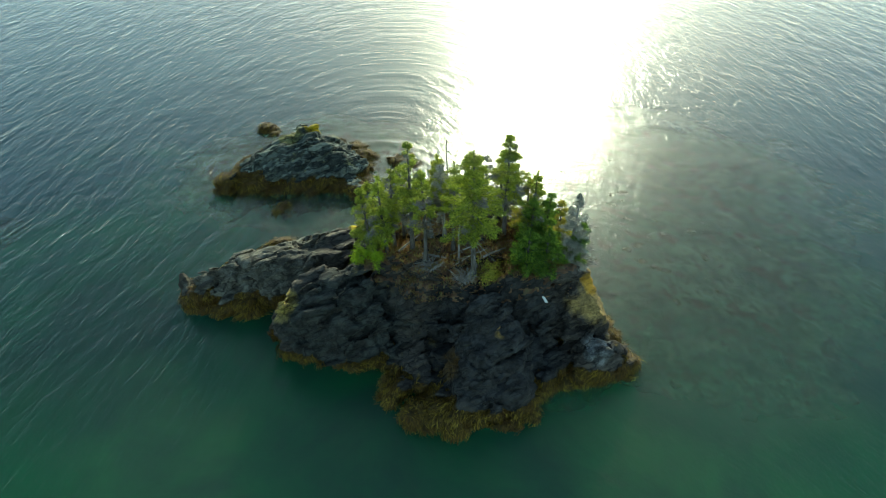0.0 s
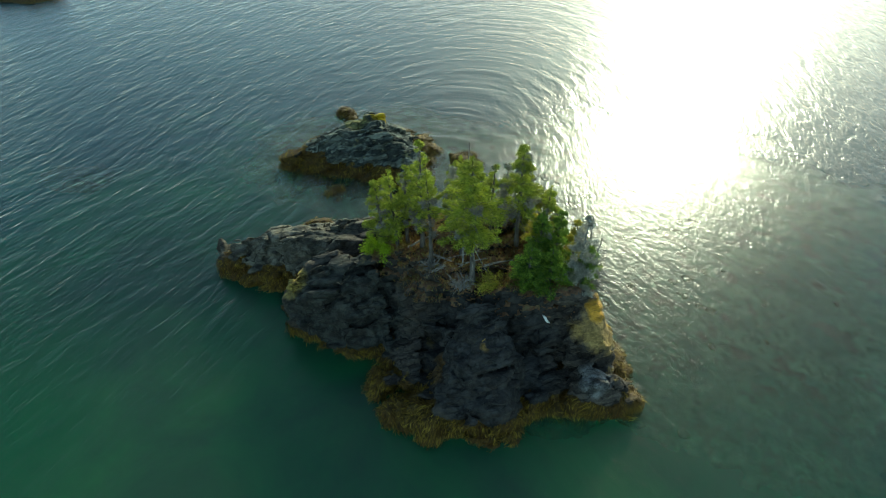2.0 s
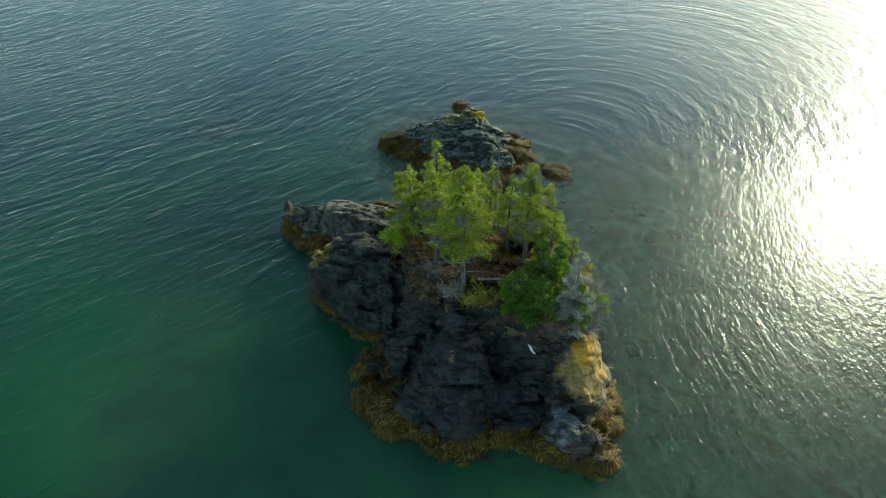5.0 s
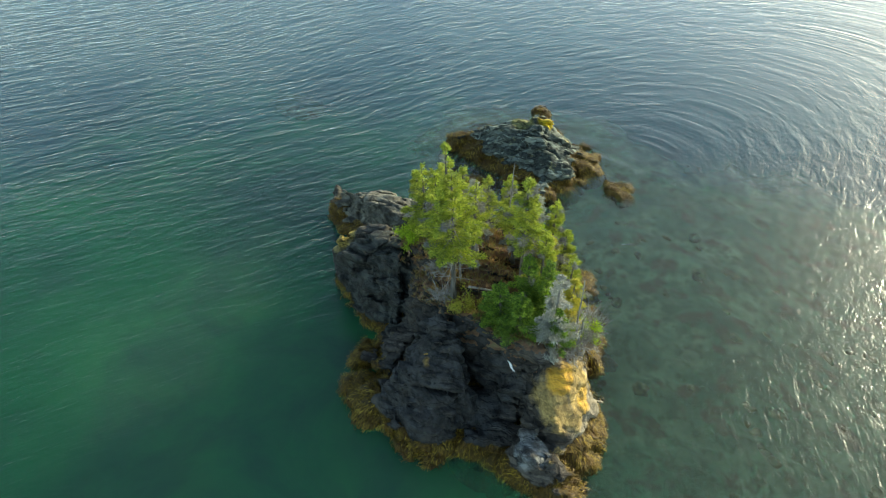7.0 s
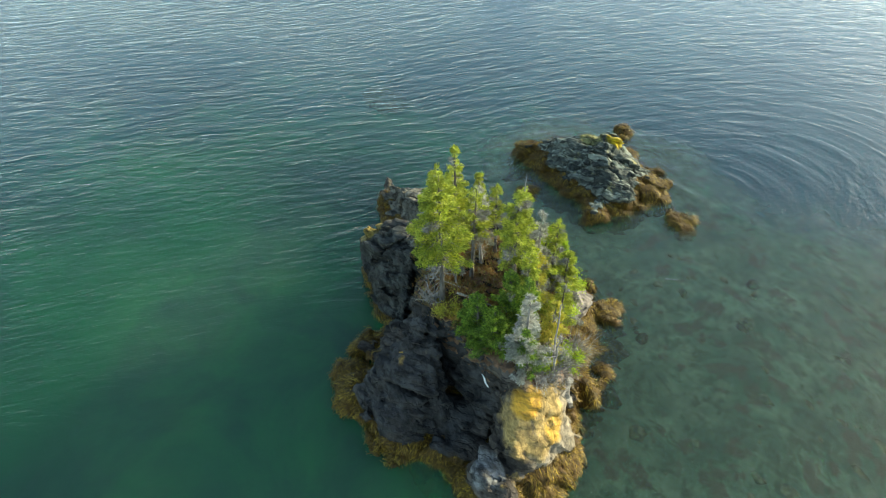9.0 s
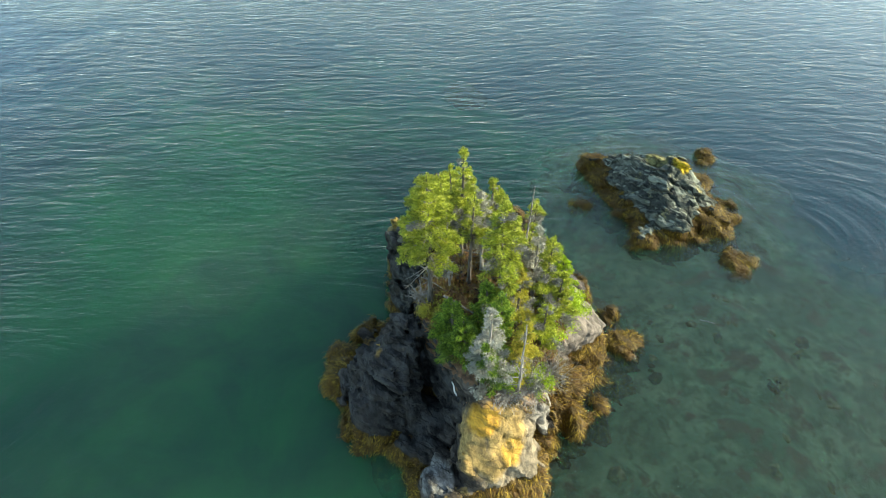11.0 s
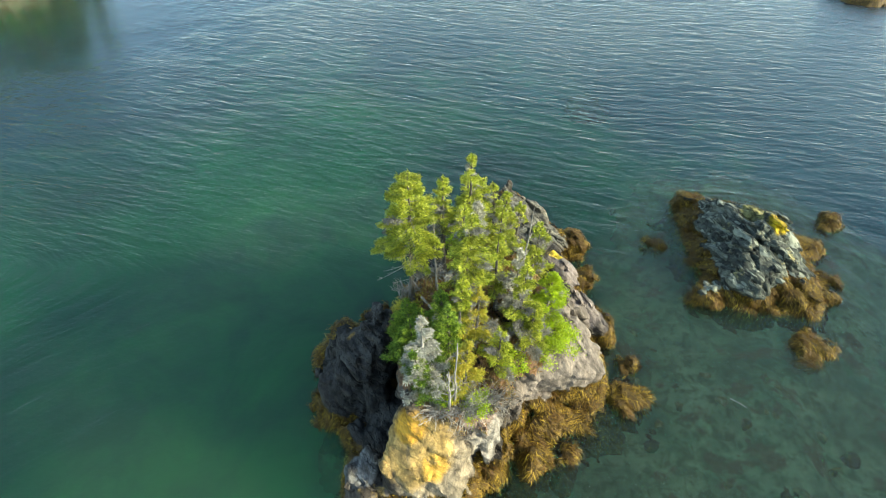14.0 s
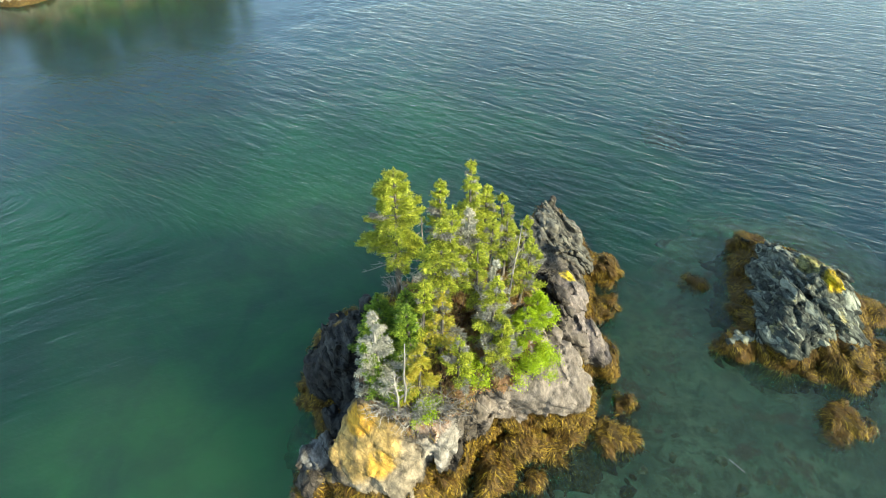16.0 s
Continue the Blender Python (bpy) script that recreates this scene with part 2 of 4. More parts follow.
def water_material():
    n = Nodes("sea_water")
    around = n.add("Mapping", Vector=n.add("NewGeometry").outputs["Position"], Location=(6.0, -42.0, 0))
    flat = n.add("SeparateXYZ", Vector=around.outputs["Vector"])
    x, y = flat.outputs["X"], flat.outputs["Y"]
    y2 = n.math("ADD", n.math("MULTIPLY", n.math("MAXIMUM", y, 0.0), 0.36), 1.5)
    away = n.math("SQRT", n.math("ADD", n.math("MULTIPLY", x, x), n.math("MULTIPLY", y2, y2)))
    slant = n.math("ADD", 0.22, n.math("MULTIPLY", n.grey(x, -12.0, 22.0), 0.42))
    away = n.math("ADD", away, n.math("MULTIPLY", n.math("MINIMUM", y, 0.0), slant))

    def rings(scale, along, detail, distort, rough=0.55):
        """Wave crests that bend round the islets."""
        v = n.add("CombineXYZ", X=away, Y=n.math("MULTIPLY", y, along))
        return n.noise(scale, detail, rough, v.outputs["Vector"], distort)

    swell = rings(0.80, 0.30, 3, 0.5)
    chop = rings(2.1, 0.36, 4, 0.6)
    ripple = n.noise(4.2, 3, 0.6, n.place((1.0, 0.45, 1), (0, 0, radians(10))))
    calm = n.grey(n.noise(0.045, 3, 0.5), 0.30, 0.62)
    still = oval(n, (-58, -46), (50, 50))
    cove = n.math("SUBTRACT", 1.0, n.math("MULTIPLY", still, 0.9))
    lee = n.math("SUBTRACT", 1.0, n.math("MULTIPLY", oval(n, (20, 36), (34, 36)), 0.7))
    sheltered = n.math("SUBTRACT", 1.0, n.math("MULTIPLY", oval(n, (-12, 12), (22, 15)), 0.4))
    chop = n.math("MULTIPLY", n.math("MULTIPLY", chop, n.math("ADD", 0.55, n.math("MULTIPLY", calm, 0.6))), n.math("MULTIPLY", n.math("MULTIPLY", cove, sheltered), n.math("ADD", 0.65, n.math("MULTIPLY", lee, 0.35))))
    swell = n.math("MULTIPLY", swell, n.math("MULTIPLY", n.math("MULTIPLY", cove, lee), sheltered))
    windward = n.math("ADD", 0.8, n.math("MULTIPLY", oval(n, (-52, 10), (70, 80)), 0.35))
    nor = n.bump(n.math("MULTIPLY", swell, windward), 1.0, 0.18)
    nor = n.bump(n.math("MULTIPLY", chop, windward), 1.0, 0.075, nor)
    nor = n.bump(n.math("MULTIPLY", ripple, n.math("MULTIPLY", cove, n.math("SUBTRACT", 2.0, lee))), 1.0, 0.026, nor)
    big = n.noise(0.05, 4, 0.55)
    deep = n.mix(n.grey(big, 0.3, 0.7), (0.0034, 0.018, 0.025), (0.0050, 0.026, 0.032))
    green = n.mix(n.grey(big, 0.38, 0.62), (0.0075, 0.026, 0.021), (0.0085, 0.051, 0.023))
    tone = n.mix(n.math("MAXIMUM", oval(n, (0, 16), (58, 46)), oval(n, (-62, -54), (32, 26))), deep, green)
    shoal = n.math("MAXIMUM", oval(n, (12, 42), (27, 25)), oval(n, (-12, 49), (15, 12)))
    shoal = n.math("MAXIMUM", shoal, n.math("MULTIPLY", oval(n, (3, 33), (19, 10)), 0.7))
    reefs = n.math("MULTIPLY", oval(n, (-36.6, 38.6), (5.2, 3.4)), 0.18)
    # Emerald patches south of the islet, painted lighter to lift its shadow there.
    tone = n.mix(n.math("MULTIPLY", oval(n, (0, 17), (28, 15)), 0.55), tone, n.mix(n.grey(n.noise(0.16, 5, 0.6, None, 0.4), 0.38, 0.62), (0.020, 0.048, 0.034), (0.026, 0.088, 0.038)))
    tone = n.mix(n.math("MULTIPLY", shoal, 0.75), tone, (0.052, 0.114, 0.070))
    haze = n.add("SubsurfaceScattering", falloff="BURLEY", Color=tone, Scale=1.0, Radius=(16.0, 32.0, 27.0))
    clear = n.add("BsdfTransparent", Color=(0.95, 0.97, 0.90, 1))
    body = n.add("MixShader")
    n.put(body.inputs[0], n.math("MAXIMUM", reefs, n.math("ADD", 0.06, n.math("MULTIPLY", shoal, 0.72)))), n.put(body.inputs[1], haze.outputs[0]), n.put(body.inputs[2], clear.outputs[0])
    near = n.add("BsdfGlossy", Color=(1, 1, 1, 1), Roughness=n.math("SUBTRACT", 0.22, n.math("MULTIPLY", still, 0.08)), Normal=nor)
    wide = n.add("BsdfGlossy", Color=(1, 1, 1, 1), Roughness=0.55, Normal=nor)
    gloss = n.add("MixShader")
    n.put(gloss.inputs[0], n.math("SUBTRACT", 0.13, n.math("MULTIPLY", still, 0.10))), n.put(gloss.inputs[1], near.outputs[0]), n.put(gloss.inputs[2], wide.outputs[0])
    fres = n.add("Fresnel", IOR=1.27, Normal=nor)
    top = n.add("MixShader")
    n.put(top.inputs[0], fres.outputs[0]), n.put(top.inputs[1], body.outputs[0]), n.put(top.inputs[2], gloss.outputs[0])
    n.put(n.out.inputs["Surface"], top.outputs[0])
    return n.mat


def seabed_material():
    n = Nodes("seabed")
    f = n.noise(0.22, 7, 0.66)
    g = n.noise(1.3, 6, 0.68, None, 0.4)
    col = n.ramp(f, [(0.34, (0.07, 0.095, 0.055)), (0.50, (0.13, 0.165, 0.09)), (0.66, (0.22, 0.25, 0.14))])
    col = n.mix(n.math("MULTIPLY", n.grey(g, 0.47, 0.60), 0.7), col, n.mix(n.noise(3.5, 3), (0.09, 0.085, 0.03), (0.055, 0.065, 0.035)))
    col = n.mix(n.math("MULTIPLY", n.grey(n.noise(0.42, 5, 0.62, n.place((1, 1, 1), (0, 0, 0.7))), 0.54, 0.62), 0.75), col, n.mix(n.noise(4.0, 4, 0.7), (0.05, 0.032, 0.02), (0.17, 0.095, 0.05)))
    speck = n.add("TexVoronoi", Scale=2.6, Vector=n.place())
    col = n.mix(n.grey(speck.outputs["Distance"], 0.10, 0.05), col, n.mix(n.add("SeparateXYZ", Vector=speck.outputs["Color"]).outputs["X"], col, (0.5, 0.5, 0.38)))
    return n.done(col, 0.95, n.bump(g, 0.8, 0.2))


WEED, MAT, SOIL, REEF = weed_material(), mat_material(), soil_material(), reef_material()
WATER, SEABED = water_material(), seabed_material()
SPRUCE = needle_material("spruce_needles", [(0.07, 0.092, 0.012), (0.265, 0.33, 0.03), (0.49, 0.55, 0.055), (0.65, 0.63, 0.10)], 0.2)
FIR = needle_material("fir_needles", [(0.045, 0.095, 0.016), (0.12, 0.20, 0.024), (0.24, 0.36, 0.035), (0.38, 0.50, 0.055)], 0.25)
SHRUB = needle_material("shrub_leaves", [(0.16, 0.24, 0.014), (0.33, 0.46, 0.02), (0.52, 0.64, 0.035)], 0.35)
LICHEN = needle_material("lichen_twigs", [(0.20, 0.19, 0.155), (0.40, 0.39, 0.31), (0.60, 0.59, 0.48)], 0.08)
GREYWOOD = needle_material("grey_twigs", [(0.13, 0.125, 0.11), (0.24, 0.235, 0.20), (0.36, 0.35, 0.30)], 0.1)
OCHRE = needle_material("ochre_needles", [(0.24, 0.25, 0.03), (0.46, 0.42, 0.05), (0.62, 0.48, 0.09)], 0.3)
BARK = bark_material("bark", (0.045, 0.038, 0.030), (0.17, 0.15, 0.125))
BLEACHED = bark_material("bleached_wood", (0.12, 0.105, 0.09), (0.36, 0.34, 0.30))
STREAK_WHITE = Nodes("white_mark").done((0.82, 0.82, 0.79), 0.8)


# ---------------------------------------------------------------- mesh tools
def mesh_object(name, verts, faces, material, parent=None, label="", smooth=False, kind=""):
    me = bpy.data.meshes.new(name)
    me.from_pydata([tuple(v) for v in verts] if not isinstance(verts, np.ndarray) else verts.tolist(), [], faces if isinstance(faces, list) else faces.tolist())
    me.materials.append(material)
    if smooth:
        me.shade_smooth()
    me.update()
    ob = new(name, me)
    ob.parent = parent
    return tagged(ob, label=label, kind=kind)


def thing(name, place, label, category, group="", kind=""):
    ob = new(name)
    ob.location = place
    ob.empty_display_size = 0.3
    bpy.context.view_layer.update()
    return tagged(ob, label=label, category=category, group=group, kind=kind)


TABLE = np.random.RandomState(7).rand(64, 64, 64).astype(np.float32)


def value_noise(p):
    """Smooth noise from -1 to 1 at the points p (n, 3), with cells one unit wide."""
    i = np.floor(p).astype(np.int64)
    f = (p - i).astype(np.float32)
    f = f * f * (3 - 2 * f)
    i &= 63
    j = (i + 1) & 63
    x, y, z = f.T
    c = lambda a, b, d: TABLE[a, b, d]
    x0, y0, z0, x1, y1, z1 = *i.T, *j.T
    low = (c(x0, y0, z0) * (1 - x) + c(x1, y0, z0) * x) * (1 - y) + (c(x0, y1, z0) * (1 - x) + c(x1, y1, z0) * x) * y
    top = (c(x0, y0, z1) * (1 - x) + c(x1, y0, z1) * x) * (1 - y) + (c(x0, y1, z1) * (1 - x) + c(x1, y1, z1) * x) * y
    return 2 * (low * (1 - z) + top * z) - 1


def block_noise(p, slant=0.0, open_joint=0.0):
    """A tilted facet for the Voronoi cell that holds each point: a blocky, fractured relief from about -1 to 1."""
    base = np.floor(p).astype(np.int64)
    best, value = np.full(len(p), 9.0, np.float32), np.zeros(len(p), np.float32)
    second = np.full(len(p), 9.0, np.float32)
    lean = np.zeros(len(p), np.float32)
    for dx in (-1, 0, 1):
        for dy in (-1, 0, 1):
            for dz in (-1, 0, 1):
                c = base + (dx, dy, dz)
                k = c & 63
                off = np.stack([TABLE[k[:, 0], k[:, 1], k[:, 2]], TABLE[k[:, 1], k[:, 2], k[:, 0]], TABLE[k[:, 2], k[:, 0], k[:, 1]]], 1)
                d = ((c + off - p) ** 2).sum(1)
                near = d < best
                second = np.where(near, best, np.minimum(second, d))
                best[near], value[near] = d[near], TABLE[k[:, 0], k[:, 2], k[:, 1]][near]
                tilt = np.stack([TABLE[k[:, 1], k[:, 0], k[:, 2]], TABLE[k[:, 2], k[:, 1], k[:, 0]], off[:, 0]], 1) - 0.5
                lean[near] = ((p - c - off) * tilt).sum(1)[near]
    gap = np.clip(1 - (np.sqrt(second) - np.sqrt(best)) / 0.14, 0, 1)
    return 2 * value - 1 + slant * lean - open_joint * gap


def mass(*corners):
    """The faces' planes of the convex lump of rock with these corners."""
    bm = bmesh.new()
    for c in corners:
        bm.verts.new(c)
    bmesh.ops.convex_hull(bm, input=bm.verts)
    bm.normal_update()
    middle = sum((Vector(c) for c in corners), Vector()) / len(corners)
    planes = []
    for f in bm.faces:
        n, c = f.normal.copy(), f.calc_center_median()
        if n.length < 0.5:
            continue
        if (c - middle).dot(n) < 0:
            n = -n
        planes.append((*n, n.dot(c)))
    bm.free()
    pts = np.array(corners)
    return np.array(planes, np.float32), pts.min(0) - 1.6, pts.max(0) + 1.6



def rock_surface(masses, step, rough=1.0, floor_z=-2.2, margin=1.2, box=None, blend=0.16):
    """Vertices and quads of the weathered surface of the joined masses, as a net over a lattice."""
    (x0, x1), (y0, y1), top = box
    xs, ys, zs = np.arange(x0 - margin, x1 + margin, step), np.arange(y0 - margin, y1 + margin, step), np.arange(floor_z, top + margin, step)
    shape = (len(xs), len(ys), len(zs))
    f = np.full(shape, 9.0, np.float32)
    for planes, lo, hi in masses:
        cut = tuple(slice(max(0, np.searchsorted(k, l)), np.searchsorted(k, h)) for k, l, h in zip((xs, ys, zs), lo, hi))
        gx, gy, gz = xs[cut[0]].astype(np.float32)[:, None, None], ys[cut[1]].astype(np.float32)[None, :, None], zs[cut[2]].astype(np.float32)[None, None, :]
        m = np.full((gx.size, gy.size, gz.size), -99.0, np.float32)
        for a, b, c, w in planes:
            np.maximum(m, gx * a + (gy * b + (gz * c - w)), out=m)
        d = f[cut]
        h = np.clip(0.5 + 0.5 * (d - m) / blend, 0, 1)
        f[cut] = d * (1 - h) + m * h - blend * h * (1 - h)
    near = np.abs(f) < 1.1
    k = np.argwhere(near)
    p = np.stack([xs[k[:, 0]], ys[k[:, 1]], zs[k[:, 2]]], 1).astype(np.float32)
    warp = p + 0.09 * np.stack([value_noise(p / 1.3), value_noise(p / 1.3 + 9), value_noise(p / 1.3 + 21)], 1)
    in1, in2, across = (warp @ np.array(b, np.float32) for b in (BED, DIP, STRATA))
    slabs = np.stack([in1 / 2.1, in2 / 1.6, across / 0.62], 1)
    plates = np.stack([in1 / 0.85, in2 / 0.7, across / 0.30], 1)
    blocks = np.stack([in1 / 2.6, in2 / 2.2, across / 1.9], 1)
    bumps = 0.10 * value_noise(p / 2.7 + 3) + 0.36 * block_noise(blocks, 2.0, 1.0) + 0.30 * block_noise(slabs + 30, 1.0, 0.6) + 0.13 * block_noise(plates + 50, 0.6, 0.5) + 0.02 * value_noise(p / 0.45 + 11)
    south = np.clip((27.5 - p[:, 1]) / 2.0, 0, 1) * np.clip((9.0 - p[:, 0]) / 1.5, 0, 1)
    ease = 1 - 0.2 * south - 0.70 * np.exp(-((p - (9.2, 27.4, 4.0)) ** 2).sum(1) / 9.0) - 0.78 * np.exp(-((p - (2.4, 34.6, 3.4)) ** 2).sum(1) / 12.0)
    f[near] -= rough * ease * bumps
    inside = f < 0
    total, count = np.zeros((*[k - 1 for k in shape], 3), np.float32), np.zeros([k - 1 for k in shape], np.float32)
    cell = tuple(k - 1 for k in shape)
    for axis in range(3):
        for u in (0, 1):
            for v in (0, 1):
                lo = [0, 0, 0]
                o1, o2 = [k for k in range(3) if k != axis]
                lo[o1], lo[o2] = u, v
                hi = list(lo)
                hi[axis] = 1
                A = tuple(slice(l, l + n) for l, n in zip(lo, cell))
                B = tuple(slice(l, l + n) for l, n in zip(hi, cell))
                cross = inside[A] != inside[B]
                a, b = f[A][cross], f[B][cross]
                w = np.zeros((len(a), 3), np.float32)
                w[:, o1], w[:, o2], w[:, axis] = u, v, a / (a - b)
                total[cross] += w
                count[cross] += 1
    used = count > 0
    ids = np.full(cell, -1, np.int64)
    ids[used] = np.arange(used.sum())
    where = np.argwhere(used)
    verts = np.array([x0 - margin, y0 - margin, floor_z], np.float32) + step * (where + total[used] / count[used][:, None])
    quads = []
    for axis in range(3):
        o1, o2 = [(1, 2), (2, 0), (0, 1)][axis]
        A, B = [slice(1, -1)] * 3, [slice(1, -1)] * 3
        A[axis], B[axis] = slice(0, -1), slice(1, None)
        cross = inside[tuple(A)] != inside[tuple(B)]
        at = np.argwhere(cross)
        at[:, [k for k in range(3) if k != axis]] += 1
        flip = inside[tuple(A)][cross]
        e1, e2 = np.eye(3, dtype=int)[o1], np.eye(3, dtype=int)[o2]
        q = np.stack([ids[tuple((at - da * e1 - db * e2).T)] for da, db in ((1, 1), (0, 1), (0, 0), (1, 0))], 1)
        q[~flip] = q[~flip][:, ::-1]
        quads.append(q)
    quads = np.concatenate(quads)
    return verts, quads[(quads >= 0).all(1)]


def face_facts(verts, quads):
    c = verts[quads].mean(1)
    n = np.cross(verts[quads[:, 2]] - verts[quads[:, 0]], verts[quads[:, 3]] - verts[quads[:, 1]])
    area = np.linalg.norm(n, axis=1)
    return c, n / np.maximum(area, 1e-9)[:, None], area / 2


def sub_mesh(name, verts, quads, chosen, material, parent, label="", smooth=True):
    q = quads[chosen]
    keep, q = np.unique(q, return_inverse=True)
    return mesh_object(name, verts[keep], q.reshape(-1, 4), material, parent, label, smooth)


def straps(q, along, face, length, width, lifts, rng):
    """Ribbons of three quads that start at q and run along, lifted off the surface that looks along face."""
    side = np.cross(face, along)
    rows = []
    for step, lift, wide in lifts:
        m = q + along * (length * step)[:, None] + face * (lift * rng.uniform(0.5, 1.5, len(q)))[:, None] + side * rng.uniform(-0.04, 0.04, len(q))[:, None]
        rows += [m - side * (width * wide)[:, None], m + side * (width * wide)[:, None]]
    verts = np.stack(rows, 1).reshape(-1, 3)
    base = np.arange(len(q))[:, None] * len(rows)
    quads = np.concatenate([base + np.array([[b, b + 1, b + 3, b + 2]]) for b in range(0, len(rows) - 2, 2)])
    return verts, quads


def fronds(name, parent, c, n, rng, length=(0.35, 0.8), width=0.016, label=""):
    """Drooping straps of weed that hang from the places c, where the rock faces n."""
    c, n = np.repeat(c, 6, 0), np.repeat(n, 6, 0)
    tang = np.array([0, 0, -1.0]) + n * n[:, 2:3]
    flow = np.stack([value_noise(c / 1.1 + k) for k in (2, 17, 33)], 1)
    tang = tang + 0.8 * (flow - n * (flow * n).sum(1)[:, None])
    tang /= np.linalg.norm(tang, axis=1)[:, None] + 1e-6
    turn = rng.uniform(-0.4, 0.4, len(c))[:, None]
    along = tang * np.cos(turn) + np.cross(n, tang) * np.sin(turn)
    q = c + rng.uniform(-0.14, 0.14, c.shape)
    v, f = straps(q, along, n, rng.uniform(*length, len(c)), width * rng.uniform(0.6, 1.5, len(c)), ((0, 0.02, 0.7), (0.35, 0.07, 1.0), (0.7, 0.05, 1.0), (1.0, 0.0, 0.3)), rng)
    return mesh_object(name, v, f, WEED, parent, label, kind="stuff")


def pick(c, n, area, chosen, per_m2, rng):
    """Random faces, about so many to the square metre of those chosen."""
    idx = np.flatnonzero(chosen)
    got = idx[rng.rand(len(idx)) < np.minimum(1, area[idx] * per_m2)]
    return c[got], n[got]


def raised(c):
    """By how much the weed climbs higher on the sheltered sides of the islets."""
    lee = 0.75 * np.exp(-((c[:, 0] - 5) ** 2 / 40 + (c[:, 1] - 35) ** 2 / 14))
    back = np.exp(-((c[:, 0] + 9) ** 2 / 16 + (c[:, 1] - 51.6) ** 2 / 5)) + np.exp(-((c[:, 0] + 17) ** 2 / 18 + (c[:, 1] - 51) ** 2 / 8))
    foot = 1.4 * np.exp(-((c[:, 0] - 11) ** 2 / 3 + (c[:, 1] - 28) ** 2 / 8)) + 0.7 * np.exp(-((c[:, 0] + 10) ** 2 / 50 + (c[:, 1] - 36) ** 2 / 5))
    bluff = np.exp(-((c[:, 0] + 6) ** 2 / 26 + (c[:, 1] - 25) ** 2 / 5)) + 0.7 * np.exp(-((c[:, 0] - 6) ** 2 / 8 + (c[:, 1] - 24.5) ** 2 / 3))
    rim = np.exp(-((c[:, 0] + 19.5) ** 2 / 7 + (c[:, 1] - 47) ** 2 / 12))
    return 1.2 * rim + lee + 0.35 * back + 0.7 * foot - 1.0 * bluff


def islet(name, place, label, category, masses, box, material, step, seed, weed_to=1.3, weed_label="golden-brown rockweed fringe", soil=None, density=42, rough=1.0, floor_z=-2.2, group="", frond=(0.16, 0.46)):
    """A rock island: bare rock, the belt of weed round its foot and, where soil() says so, litter on its top."""
    rng = np.random.RandomState(seed)
    root = thing(name, place, label, category, group)
    v, q = rock_surface(masses, step, rough, floor_z, 1.2, box)
    c, n, area = face_facts(v, q)
    edge = weed_to + raised(c) + 0.45 * value_noise(c / 1.6 + seed) + 0.25 * value_noise(c / 0.5)
    wet = c[:, 2] < edge
    ground = soil(c, n) & ~wet if soil else np.zeros(len(c), bool)
    v = v - np.array(place, np.float32)
    if (~wet & ~ground).any():
        sub_mesh("rock", v, q, ~wet & ~ground, material, root, smooth=False)
    if ground.any():
        sub_mesh("forest_floor", v, q, ground, SOIL, root, "brown needle litter and moss")
    sub_mesh("weed_mat", v, q, wet, MAT, root, "wet rock matted with brown weed")
    fc, fn = pick(c, n, area, wet & (c[:, 2] > -0.22) & (n[:, 2] > -0.5), density, rng)
    fronds("rockweed", root, fc - np.array(place), fn, rng, frond, label=weed_label)
    return root, v + np.array(place, np.float32)


# ---------------------------------------------------------------- sea and seabed
def sheet(name, material, size, z, label):
    s = size
    ob = mesh_object(name, [(-s, -s, z), (s, -s, z), (s, s, z), (-s, s, z)], [(0, 1, 2, 3)], material)
    return tagged(ob, label, name, kind="structure")


water = sheet("water", WATER, 2400.0, 0.0, "rippled green coastal sea under low sun")


def seabed_depth(x, y):
    """The floor of the sea: shoal round the islets and to their east, deeper elsewhere."""
    p = np.stack([x, y, np.zeros_like(x)], 1)
    near = np.minimum(np.hypot((x + 3) / 1.6, y - 30), np.hypot((x + 12) / 1.3, y - 49))
    east = np.exp(-(((x - 9) / 13) ** 2 + ((y - 40) / 15) ** 2))
    depth = 1.0 + 0.23 * np.clip(near - 5, 0, 26) - 2.6 * east
    return -np.clip(depth, 0.9, 7.5) + 0.45 * value_noise(p / 3.1) + 0.2 * value_noise(p / 0.9 + 4)


def build_seabed():
    a = np.concatenate([[-2400, -600, -200], np.arange(-90, 75.1, 0.9), [200, 600, 2400]])
    X, Y = np.meshgrid(a, a + 35, indexing="ij")
    Z = seabed_depth(X.ravel(), Y.ravel())
    k = len(a)
    i = np.arange(k * k).reshape(k, k)
    q = np.stack([i[:-1, :-1], i[1:, :-1], i[1:, 1:], i[:-1, 1:]], -1).reshape(-1, 4)
    ob = mesh_object("seabed", np.stack([X.ravel(), Y.ravel(), Z], 1), q, SEABED, smooth=True)
    return tagged(ob, "olive seabed of sand and weedy stones", "seabed", kind="structure")


build_seabed()

